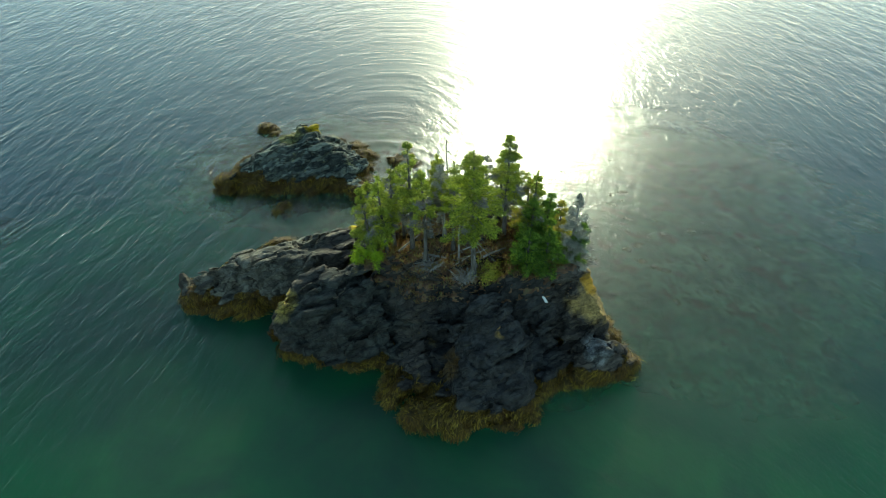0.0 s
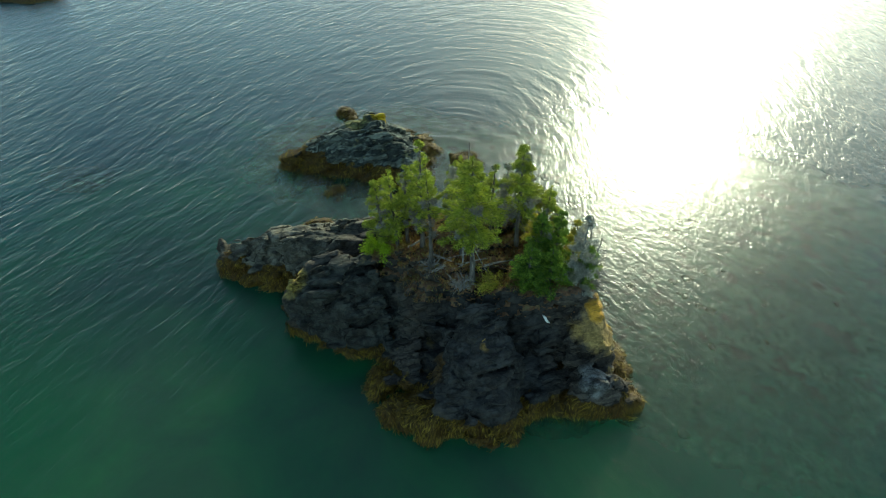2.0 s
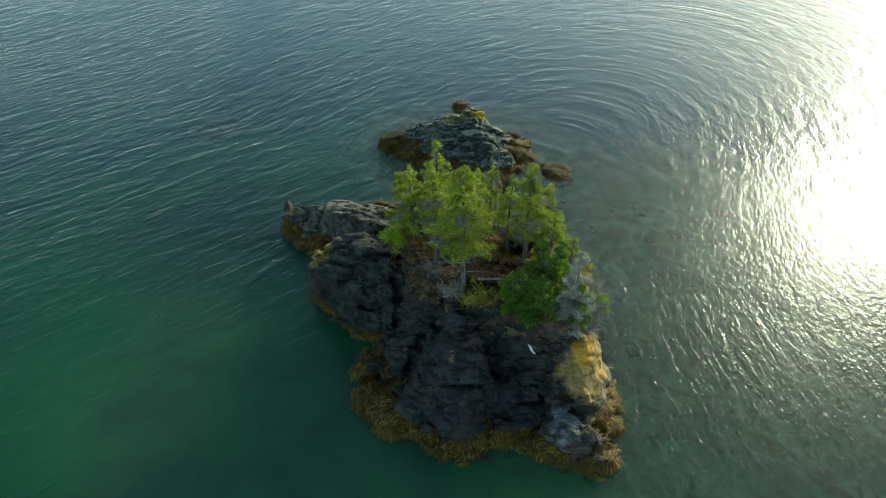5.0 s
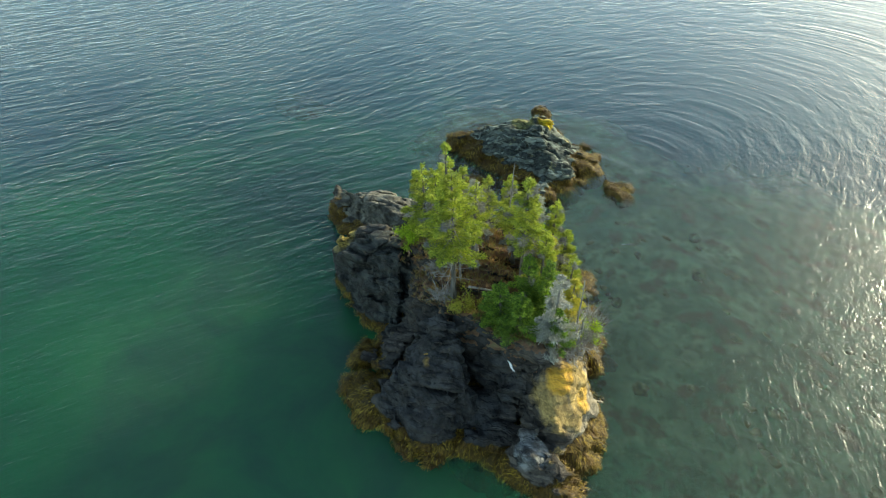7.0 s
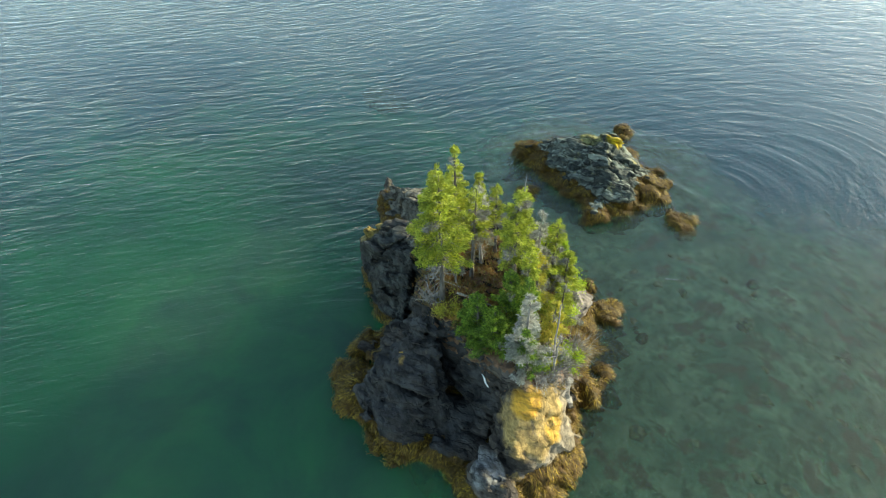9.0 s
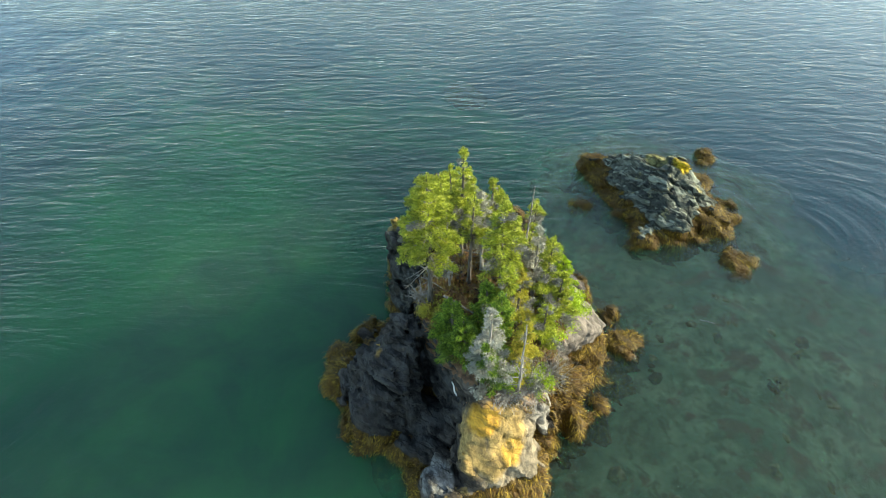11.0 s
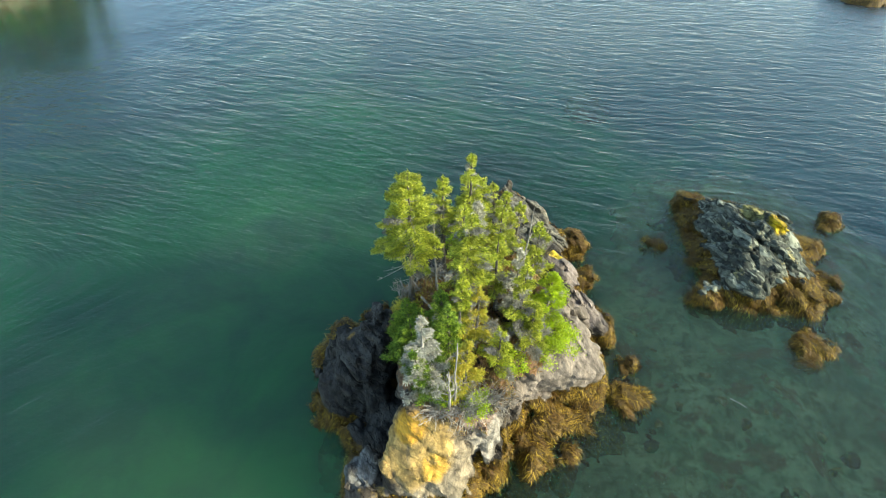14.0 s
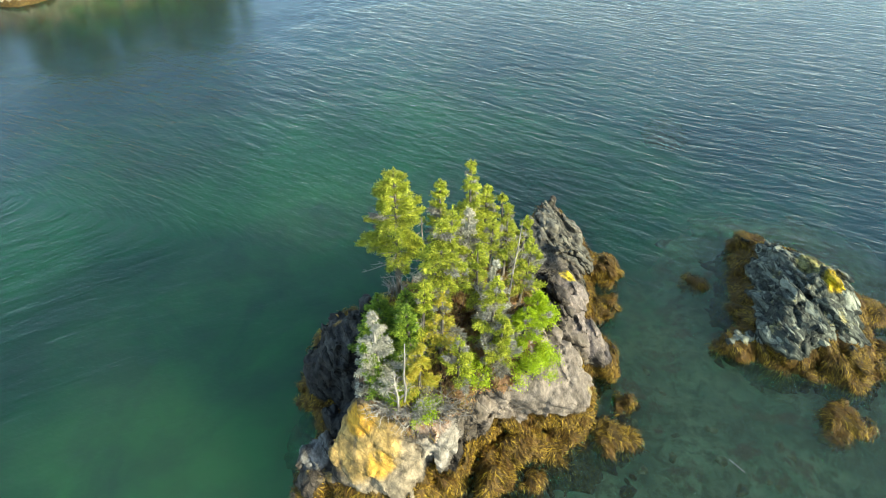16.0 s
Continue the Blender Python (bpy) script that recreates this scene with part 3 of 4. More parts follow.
# ---------------------------------------------------------------- the wooded islet
core = mass((-4.2, 28.0, 5.8), (-1.0, 27.4, 6.2), (0.3, 25.9, 6.4), (2.3, 25.2, 6.6), (4.3, 25.6, 6.5), (7.0, 26.8, 6.2), (8.2, 28.5, 5.9), (7.4, 30.6, 5.8),
            (4.6, 32.0, 6.2), (0.8, 33.2, 5.9), (-3.2, 32.6, 5.4), (1.5, 29.0, 7.3),
            (-6.0, 26.4, -2), (-2.5, 26.0, -2), (2.0, 25.8, -2), (6.6, 26.2, -2), (9.0, 27.0, -2), (9.0, 29.3, -2), (6.2, 30.6, -2), (2.4, 33.2, -2), (-3.0, 34.6, -2), (-6.0, 33.0, -2))
south = mass((1.6, 25.4, 6.5), (3.4, 25.2, 6.3), (2.9, 22.9, 5.3), (2.0, 22.0, 4.2), (1.2, 21.0, 2.0), (4.6, 21.2, 2.2), (4.9, 23.6, 3.6),
             (-1.2, 22.6, -2), (-0.4, 20.6, -2), (3.4, 19.9, -2), (6.2, 21.2, -2), (6.0, 24.5, -2), (0.0, 25.2, -2))
east = mass((7.2, 26.7, 6.2), (8.4, 25.9, 5.5), (8.4, 27.0, 5.9), (8.0, 28.7, 5.4), (8.7, 28.9, 4.5), (7.9, 30.0, 4.2), (9.9, 25.5, 3.0), (10.1, 27.0, 2.8), (9.2, 29.4, 2.6), (8.3, 30.4, 2.4),
            (7.4, 25.0, -2), (9.6, 24.4, -2), (11.1, 25.0, -2), (11.2, 27.6, -2), (10.0, 30.2, -2), (7.6, 30.6, -2))
toe = mass((7.9, 24.7, 3.0), (8.6, 23.8, 2.4), (9.5, 24.3, 2.3), (9.8, 25.3, 2.6), (8.4, 25.5, 3.5), (7.5, 23.6, -2), (9.0, 23.0, -2), (10.8, 24.0, -2), (10.2, 26.0, -2), (7.5, 25.8, -2))
tip = mass((10.0, 24.3, 2.0), (11.0, 24.6, 1.8), (11.3, 25.6, 1.6), (9.6, 25.2, 2.4), (9.4, 23.3, -2), (11.2, 23.6, -2), (12.2, 25.4, -2), (11.6, 27.0, -2), (9.2, 25.8, -2))
ledge = mass((7.6, 29.2, 5.3), (6.0, 29.4, 5.8), (7.2, 31.0, 4.7), (7.8, 30.3, 4.6), (5.6, 31.2, 5.3), (8.1, 30.6, 2.6), (7.1, 31.5, 2.2), (8.4, 31.0, -2), (6.9, 32.0, -2), (5.0, 31.4, -2), (6.0, 29.5, -2))
north_slab = mass((5.0, 31.2, 6.2), (0.5, 33.2, 5.9), (-0.6, 34.0, 5.0), (4.9, 31.9, 4.8), (4.0, 32.8, 3.8), (2.0, 36.8, 2.3), (-0.2, 36.9, 1.9), (3.0, 32.6, -2), (1.0, 36.4, -2), (-1.0, 36.6, -2), (0.0, 32.0, -2))
mid_slab = mass((-5.8, 33.2, 4.7), (-2.0, 33.2, 5.2), (-1.4, 34.6, 4.4), (-5.4, 34.4, 4.4), (-4.4, 37.2, 1.5), (-2.0, 37.4, 1.3), (-5.0, 37.8, -2), (-1.8, 37.9, -2), (-6.4, 33, -2), (-1, 33, -2))
arm = mass((-4.5, 31.0, 4.6), (-5.4, 33.6, 4.3), (-8.6, 32.2, 4.0), (-12.5, 31.2, 3.4), (-16.4, 30.4, 3.0), (-17.2, 30.9, 2.4), (-9.5, 34.6, 2.4), (-14.0, 33.2, 1.9),
           (-18.4, 31.0, -2), (-17.2, 29.2, -2), (-14.0, 28.6, -2), (-7.0, 29.0, -2), (-6.5, 37.0, -2), (-10.0, 37.4, -2), (-15.0, 35.2, -2), (-18.6, 32.8, -2))
west = mass((-9.6, 25.9, 4.5), (-8.8, 27.6, 4.6), (-4.6, 28.6, 5.8), (-3.8, 26.8, 5.6), (-6.2, 25.9, 5.0), (-7.8, 25.6, 4.4), (-10.2, 26.6, 3.8),
            (-11.2, 26.6, -2), (-10.0, 25.1, -2), (-5.2, 24.2, -2), (-2.6, 24.6, -2), (-4.0, 29.0, -2), (-9.4, 29.2, -2))


shelf_e = mass((4.4, 32.4, 0.7), (8.0, 31.2, -0.1), (8.8, 32.4, -0.8), (7.4, 35.0, -0.95), (4.2, 38.4, -0.95), (1.2, 39.4, -0.85), (-0.6, 38.2, -0.3), (2.0, 36.6, 0.2),
               (5.0, 31.0, -3), (10.2, 31.0, -3), (9.4, 36.0, -3), (4.6, 41.0, -3), (-1.5, 41.0, -3), (-2.0, 37.0, -3))
apron_s = mass((-3.2, 24.8, 1.3), (-1.0, 22.8, 0.9), (1.6, 21.4, 1.0), (4.4, 21.6, 1.1), (6.2, 24.0, 0.9), (7.4, 25.2, 1.2), (6.0, 26.5, 1.6), (-2.0, 26.5, 1.8),
               (-4.0, 23.4, -2), (-1.8, 20.9, -2), (1.5, 19.8, -2), (4.6, 20.4, -2), (7.6, 23.6, -2), (8.0, 27.0, -2), (-4.0, 27.0, -2))


def boulder(x, y, z, r, squash=0.8):
    """A lumpy round stone as a mass, with its top at about z + r * squash."""
    rng = np.random.RandomState(int(abs(x * 31 + y * 17)))
    pts = rng.normal(size=(26, 3))
    pts /= np.linalg.norm(pts, axis=1)[:, None]
    return mass(*[(x + r * a, y + r * b, z + r * squash * c) for a, b, c in pts])


def wooded_soil(c, n):
    x, y, z = c.T
    inside = np.hypot((x - 1.6) / 7.0, (y - 29.2) / 4.1) + 0.12 * value_noise(c / 1.2)
    return (inside < 1.0) & (n[:, 2] > 0.45) & (z > 4.6)


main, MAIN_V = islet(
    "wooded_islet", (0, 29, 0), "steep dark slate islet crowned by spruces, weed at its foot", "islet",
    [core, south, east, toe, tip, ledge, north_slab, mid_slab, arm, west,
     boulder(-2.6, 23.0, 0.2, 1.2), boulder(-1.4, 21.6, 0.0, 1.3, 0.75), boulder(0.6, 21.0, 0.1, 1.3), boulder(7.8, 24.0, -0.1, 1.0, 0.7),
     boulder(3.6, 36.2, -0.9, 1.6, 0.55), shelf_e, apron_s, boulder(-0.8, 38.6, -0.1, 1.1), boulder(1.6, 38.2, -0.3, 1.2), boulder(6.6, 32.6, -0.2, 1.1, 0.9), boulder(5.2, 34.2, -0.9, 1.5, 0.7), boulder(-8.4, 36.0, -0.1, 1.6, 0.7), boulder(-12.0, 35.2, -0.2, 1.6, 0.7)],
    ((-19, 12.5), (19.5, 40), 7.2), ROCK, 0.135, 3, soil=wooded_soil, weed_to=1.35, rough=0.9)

# ---------------------------------------------------------------- the bare islet and the small rocks
bare = mass((-18.4, 46.2, 1.3), (-16.3, 46.8, 2.5), (-14.0, 47.2, 3.2), (-11.9, 48.4, 3.8), (-12.6, 50.2, 3.5), (-8.4, 46.6, 2.7), (-7.4, 47.8, 2.4), (-9.6, 50.4, 2.2), (-16.8, 49.4, 1.8),
            (-13.0, 52.0, 1.6), (-21.2, 45.2, -2), (-18.6, 42.6, -2), (-12.0, 43.0, -2), (-6.6, 42.9, -2), (-5.0, 46.0, -2), (-5.8, 49.4, -2), (-9.5, 53.2, -2), (-16.5, 54.4, -2), (-20.6, 50.5, -2))
apron = mass((-7.4, 49.6, 0.9), (-6.6, 51.6, 0.5), (-8.6, 53.0, 0.5), (-11.0, 51.8, 1.2), (-9.6, 50.0, 1.6), (-5.6, 49.0, -2), (-5.6, 52.6, -2), (-9.0, 54.4, -2), (-12.6, 53.4, -2), (-11, 49, -2))
knob = mass((-12.6, 48.4, 4.0), (-11.2, 48.4, 3.9), (-11.3, 49.6, 3.9), (-12.9, 49.5, 3.8), (-14, 47.6, 1), (-9.8, 47.6, 1), (-10, 51, 1), (-14, 51, 1))
cheek = mass((-20.0, 44.8, 0.7), (-18.4, 44.4, 1.0), (-17.6, 46.4, 1.5), (-19.8, 47.0, 1.2), (-21.0, 44.6, -2), (-18, 43.2, -2), (-16, 48, -2), (-20.8, 48, -2))
islet("bare_islet", (-12, 48, 0), "low bare slate islet with yellow lichen and weed skirt", "islet",
      [bare, apron, knob, cheek, boulder(-9.0, 52.2, -0.2, 1.6, 0.7), boulder(-10.6, 53.6, -0.3, 1.3, 0.7), boulder(-14, 53.6, -0.2, 1.4, 0.7), boulder(-7.4, 44.6, 0.1, 1.2, 0.8)],
      ((-22, -4.5), (42.5, 56), 4.6), SLATE, 0.125, 5, weed_to=0.9, rough=0.7)


def small_rock(x, y, r, z, squash, label, seed, density=44):
    islet("sea_rock", (x, y, 0), label, "rock", [boulder(x, y, z, r, squash), boulder(x + 0.6 * r, y - 0.3 * r, z - 0.15, 0.7 * r, squash)],
          ((x - 1.6 * r, x + 1.8 * r), (y - 1.6 * r, y + 1.6 * r), z + r), SLATE, 0.12, seed, weed_to=3.0, density=density, rough=0.5, floor_z=-1.0, group="small sea rocks")


small_rock(-3.9, 50.3, 1.5, -0.1, 0.62, "low sea rock wholly covered in golden rockweed", 11)
small_rock(-17.6, 56.5, 1.0, 0.0, 0.6, "small weedy rock just above the water", 12)
small_rock(-13.6, 42.2, 1.0, 0.0, 0.55, "small round dark weedy rock awash", 13)
for k, (x, y, r) in enumerate(((3.55, 39.4, 0.6), (3.8, 49.9, 0.6), (6.4, 45.9, 0.5))):
    small_rock(x, y, r, -0.62, 0.55, "golden clump of rockweed under the clear shallows", 15 + k)
small_rock(4.9, 48.6, 0.35, -0.1, 0.5, "tiny dark rock tip awash", 14)


# ---------------------------------------------------------------- trees
def ground_at(x, y):
    """The height of the wooded islet's surface at a place on the plan."""
    near = np.hypot(MAIN_V[:, 0] - x, MAIN_V[:, 1] - y) < 0.3
    return float(MAIN_V[near, 2].max()) if near.any() else 0.0


def tube(path, radii, sides=7):
    """Vertices and quads of a tapering round bar along a path."""
    path = np.array(path, float)
    verts, faces = [], []
    for i, (p, r) in enumerate(zip(path, radii)):
        d = path[min(i + 1, len(path) - 1)] - path[max(i - 1, 0)]
        d /= np.linalg.norm(d) + 1e-9
        a = np.cross(d, (0.3, 0.9, 0.2) if abs(d[1]) < 0.8 else (1, 0, 0.1))
        a /= np.linalg.norm(a)
        b = np.cross(d, a)
        verts += [p + r * (a * math.cos(t) + b * math.sin(t)) for t in np.linspace(0, 2 * math.pi, sides, endpoint=False)]
    for i in range(len(path) - 1):
        for k in range(sides):
            u, v = i * sides + k, i * sides + (k + 1) % sides
            faces.append((u, v, v + sides, u + sides))
    faces.append(tuple(range(len(verts) - sides, len(verts))))
    return verts, faces


def joined(pieces):
    verts, faces = [], []
    for v, f in pieces:
        o = len(verts)
        verts += list(v)
        faces += [tuple(i + o for i in q) for q in f]
    return verts, faces


def sprays(origin, way, length, width, rng):
    """Pointed leaf-like sprays: a narrow diamond bent along its middle for each origin."""
    k = len(origin)
    way = way / (np.linalg.norm(way, axis=1)[:, None] + 1e-9)
    aside = np.cross(way, rng.normal(size=(k, 3)))
    aside /= np.linalg.norm(aside, axis=1)[:, None] + 1e-9
    mid = origin + way * (length * 0.45)[:, None]
    tip = origin + way * length[:, None] + np.array([0, 0, -0.12]) * length[:, None]
    v = np.stack([origin, mid - aside * width[:, None], tip, mid + aside * width[:, None]], 1).reshape(-1, 3)
    f = np.arange(4 * k).reshape(-1, 4)
    return v, f


def conifer(base, top, crown_from, radius, leaves, bark, label, seed, density=1.0, dead=0.35, lean=0.0, taper=1.0, name="spruce", spray=(0.09, 0.18), bz=None, lichen=0.26):
    """A conifer from its foot to its tip: trunk, whorls of limbs, bare lower limbs and a crown of short needled sprays."""
    rng = np.random.RandomState(seed)
    bx, by = base
    bz = ground_at(bx, by) - 0.15 if bz is None else bz
    foot, tip = np.array([bx, by, bz]), np.array(top, float)
    H = tip[2] - bz
    root = thing(name, tuple(foot), label, "tree", "trees on the islet")
    bend = rng.uniform(-0.12, 0.12, 2)
    line = lambda s: (tip - foot) * s + np.array([bend[0], bend[1], 0]) * math.sin(s * math.pi) * H * 0.12
    path = [line(s) for s in np.linspace(0, 1, 9)]
    r0 = 0.035 + 0.0135 * H
    v, f = tube(path, [r0 * (1.35 if i == 0 else 1) * (1 - i / 8) ** 0.8 + 0.012 for i in range(9)])
    mesh_object("trunk", v, f, bark, root)
    limbs, green, grey = [], [], []
    count = int(H * 12 * density)
    whorls = H / 0.52
    for i in range(count):
        s = rng.uniform(max(0.06, crown_from * 0.45), 0.985)
        s = (round(s * whorls) + rng.normal(0, 0.11)) / whorls
        if not 0.03 < s < 0.99:
            continue
        live = s > crown_from + rng.uniform(-0.06, 0.06)
        if not live and rng.rand() > dead:
            continue
        u = (s - crown_from) / (1 - crown_from)
        reach = 0.9 * radius * ((1 - u) ** taper * (0.72 + 0.28 * min(1, max(u, 0) * 6)) if live else rng.uniform(0.4, 0.8)) * rng.uniform(0.45, 1.28) + 0.10
        az = rng.uniform(0, 2 * math.pi)
        slope = (0.55 * u - 0.12 if live else -0.15) + rng.uniform(-0.18, 0.18)
        out = np.array([math.cos(az), math.sin(az), 0])
        start = line(s)
        pts = [start + out * reach * t + np.array([0, 0, reach * (slope * t - 0.16 * t * t + (0.12 * t ** 3))]) for t in (0, 0.35, 0.7, 1.0)]
        rr = 0.010 + 0.012 * reach
        limbs.append(tube(pts, [rr, rr * 0.75, rr * 0.5, rr * 0.2], 4))
        if not live:
            for _ in range(4):
                t = rng.uniform(0.35, 0.95)
                q = pts[0] + (pts[3] - pts[0]) * t
                d = out * 0.5 + rng.uniform(-0.6, 0.6, 3)
                limbs.append(tube([q, q + d * rng.uniform(0.15, 0.4)], [rr * 0.45, rr * 0.15], 3))
            continue
        k = int((55 + 250 * reach) * density)
        t = rng.uniform(0.18, 1.0, k) ** 0.8
        p = np.stack([np.interp(t, (0, 0.35, 0.7, 1.0), [q[a] for q in pts]) for a in range(3)], 1)
        cross = np.cross(out, (0, 0, 1.0))
        spread = rng.uniform(-1, 1, k)
        off = cross * (spread * 0.34 * reach * (1.1 - t))[:, None]
        p = p + off + np.stack([rng.normal(0, 0.05, k), rng.normal(0, 0.05, k), rng.normal(0, 0.055, k)], 1)
        d = out * rng.uniform(0.2, 1.0, k)[:, None] + cross * (spread + rng.uniform(-0.5, 0.5, k))[:, None] * 0.9 + np.array([0, 0, 1.0]) * rng.uniform(-0.35, 0.6, k)[:, None]
        (grey if rng.rand() < lichen * (1.2 - u) else green).append((p, d, rng.uniform(*spray, k), rng.uniform(0.009, 0.022, k)))
    k = int(90 * density)
    s = rng.uniform(0.90, 1.0, k)
    green.append((np.array([line(a) for a in s]), rng.normal(0, 0.7, (k, 3)) + (0, 0, 1.1), rng.uniform(0.10, 0.22, k), rng.uniform(0.012, 0.026, k)))
    v, f = joined(limbs)
    mesh_object("branchwork", v, f, bark if dead < 0.6 else BLEACHED, root, "bare lower twigs and limbs", kind="stuff")
    v, f = sprays(*[np.concatenate(q) for q in zip(*green)], rng)
    mesh_object("crown", v, f, leaves, root)
    if grey:
        v, f = sprays(*[np.concatenate(q) for q in zip(*grey)], rng)
        mesh_object("deadwood", v, f, GREYWOOD, root, "grey dead twigs hung with lichen", kind="stuff")
    return root


TALL = "slender spruce with bare lower trunk and light green crown"
conifer((1.7, 26.0), (1.5, 26.0, 14.2), 0.40, 2.05, SPRUCE, BARK, "tall spruce with bleached dead lower branches at the cliff", 1, 1.35, 0.8, taper=0.8, lichen=0.08)
conifer((3.6, 29.2), (3.6, 29.1, 13.5), 0.40, 1.6, SPRUCE, BARK, "tallest full spruce with dense tapering crown", 2, 1.25)
conifer((-1.8, 28.6), (-1.9, 28.7, 13.3), 0.32, 1.2, SPRUCE, BARK, TALL, 3)
conifer((-1.0, 27.4), (-1.2, 27.3, 12.4), 0.40, 1.0, SPRUCE, BARK, TALL, 4)
conifer((-3.3, 28.5), (-3.6, 28.4, 11.4), 0.25, 1.3, SPRUCE, BARK, TALL, 5)
conifer((-4.3, 29.0), (-4.7, 28.9, 10.3), 0.12, 1.4, SPRUCE, BARK, "bushy light green spruce at the west edge", 6)
conifer((-4.0, 30.0), (-4.4, 29.8, 10.2), 0.2, 1.1, SPRUCE, BARK, TALL, 7)
conifer((-0.4, 32.0), (-0.4, 32.4, 10.5), 0.25, 1.2, SPRUCE, BARK, TALL, 8)
conifer((-2.4, 30.6), (-2.5, 30.6, 10.8), 0.3, 1.1, SPRUCE, BARK, TALL, 9)
conifer((0.1, 29.3), (-0.2, 29.2, 11.7), 0.35, 1.0, LICHEN, BLEACHED, "dying spruce grey with hanging lichen", 10, 0.9, 0.9)
conifer((1.9, 30.4), (2.0, 30.3, 11.4), 0.3, 1.1, SPRUCE, BARK, TALL, 11)
conifer((2.6, 31.3), (2.6, 31.3, 11.0), 0.2, 1.0, LICHEN, BLEACHED, "lichen-grey spruce beside greener trees", 12, 0.9, 0.8)
conifer((3.5, 31.5), (3.5, 31.7, 11.0), 0.15, 1.3, SPRUCE, BARK, "spruce with full light green crown", 13)
conifer((4.9, 29.5), (4.9, 29.6, 10.6), 0.1, 1.4, OCHRE, BARK, "ochre-green spruce going thin and brown", 14)
conifer((7.1, 27.5), (7.35, 27.4, 10.9), 0.05, 1.35, LICHEN, BLEACHED, "pale grey lichen-covered spruce at the cliff edge", 15, 1.15, 0.9, lichen=0.0)
conifer((4.7, 26.5), (4.7, 26.3, 9.4), 0.0, 1.5, FIR, BARK, "dense dark green young fir over the cliff", 16, 1.4, name="fir", lichen=0.0)
conifer((5.8, 26.8), (5.8, 26.6, 9.2), 0.0, 1.5, FIR, BARK, "dense dark green young fir over the cliff", 17, 1.4, name="fir", lichen=0.03)
conifer((5.9, 28.4), (6.0, 28.3, 10.3), 0.0, 1.4, FIR, BARK, "dense green fir among paler trees", 19, 1.3, name="fir", lichen=0.03)
conifer((5.0, 28.0), (5.0, 27.9, 10.4), 0.05, 1.4, FIR, BARK, "dense green fir among paler trees", 20, 1.3, name="fir", lichen=0.03)
conifer((6.9, 29.2), (6.9, 29.3, 9.2), 0.05, 1.1, OCHRE, BARK, "ochre-green spruce going thin and brown", 21, 1.1)
conifer((2.4, 32.8), (2.4, 33.0, 8.6), 0.0, 1.5, SHRUB, BARK, "bright green young spruce on the sunny edge", 22, 1.3)
conifer((0.9, 33.0), (0.9, 33.2, 8.3), 0.0, 1.4, SHRUB, BARK, "bright green young spruce on the sunny edge", 23, 1.3)
conifer((3.9, 32.0), (4.0, 32.2, 9.0), 0.0, 1.4, SPRUCE, BARK, "bright green young spruce on the sunny edge", 24, 1.3)
conifer((5.6, 30.6), (5.7, 30.7, 8.8), 0.0, 1.2, SPRUCE, BARK, "young spruce with light green crown", 25, 1.2)

conifer((-0.2, 30.4), (-0.3, 30.4, 11.3), 0.45, 1.0, SPRUCE, BARK, TALL, 61)
conifer((-2.9, 29.2), (-2.9, 29.3, 11.3), 0.45, 1.0, SPRUCE, BARK, TALL, 62)
conifer((0.6, 28.4), (0.6, 28.6, 12.2), 0.5, 1.0, SPRUCE, BARK, TALL, 63)
conifer((5.2, 28.8), (5.2, 28.9, 11.4), 0.2, 1.1, SPRUCE, BARK, "spruce with full light green crown", 65)
conifer((7.5, 27.6), (7.8, 27.1, 9.2), 0.1, 0.9, FIR, BARK, "small dark fir leaning over the cliff", 66, name="fir", lichen=0.03)
conifer((-3.6, 31.2), (-3.8, 31.4, 9.4), 0.15, 1.2, SPRUCE, BARK, "bushy light green spruce at the north edge", 67)


def snag(base, top, label, seed, limbs=14, reach=0.7):
    """A dead standing trunk with short bare limbs."""
    rng = np.random.RandomState(seed)
    z = ground_at(*base) - 0.1
    foot, tip = np.array([*base, z]), np.array(top, float)
    root = thing("dead_tree", tuple(foot), label, "dead tree", "trees on the islet")
    path = [(tip - foot) * s + rng.uniform(-0.05, 0.05, 3) * (0 < s < 1) for s in np.linspace(0, 1, 7)]
    v, f = tube(path, [0.06 * (1 - i / 7.5) + 0.01 for i in range(7)])
    mesh_object("trunk", v, f, BLEACHED, root)
    pieces = []
    for _ in range(limbs):
        s = rng.uniform(0.25, 0.97)
        a = rng.uniform(0, 6.28)
        p = (tip - foot) * s
        d = np.array([math.cos(a), math.sin(a), rng.uniform(-0.2, 0.5)]) * reach * rng.uniform(0.4, 1.1) * (1.15 - s)
        pieces.append(tube([p, p + d * 0.5 + (0, 0, 0.03), p + d], [0.022, 0.015, 0.005], 4))
        for _ in range(3):
            q = p + d * rng.uniform(0.4, 1)
            e = d * 0.3 + rng.uniform(-0.22, 0.22, 3)
            pieces.append(tube([q, q + e], [0.009, 0.003], 3))
    v, f = joined(pieces)
    mesh_object("branchwork", v, f, BLEACHED, root, kind="stuff")


snag((0.3, 31.6), (0.2, 31.9, 11.8), "bleached dead spruce pole with stub branches", 31)
snag((7.7, 28.8), (7.6, 28.9, 9.9), "bleached dead spruce pole with stub branches", 32)
snag((8.0, 28.6), (8.2, 28.6, 8.8), "short white dead trunk at the cliff edge", 33, 22, 1.0)
snag((0.9, 27.3), (0.9, 27.1, 11.4), "thin bleached dead trunk among living spruces", 34)


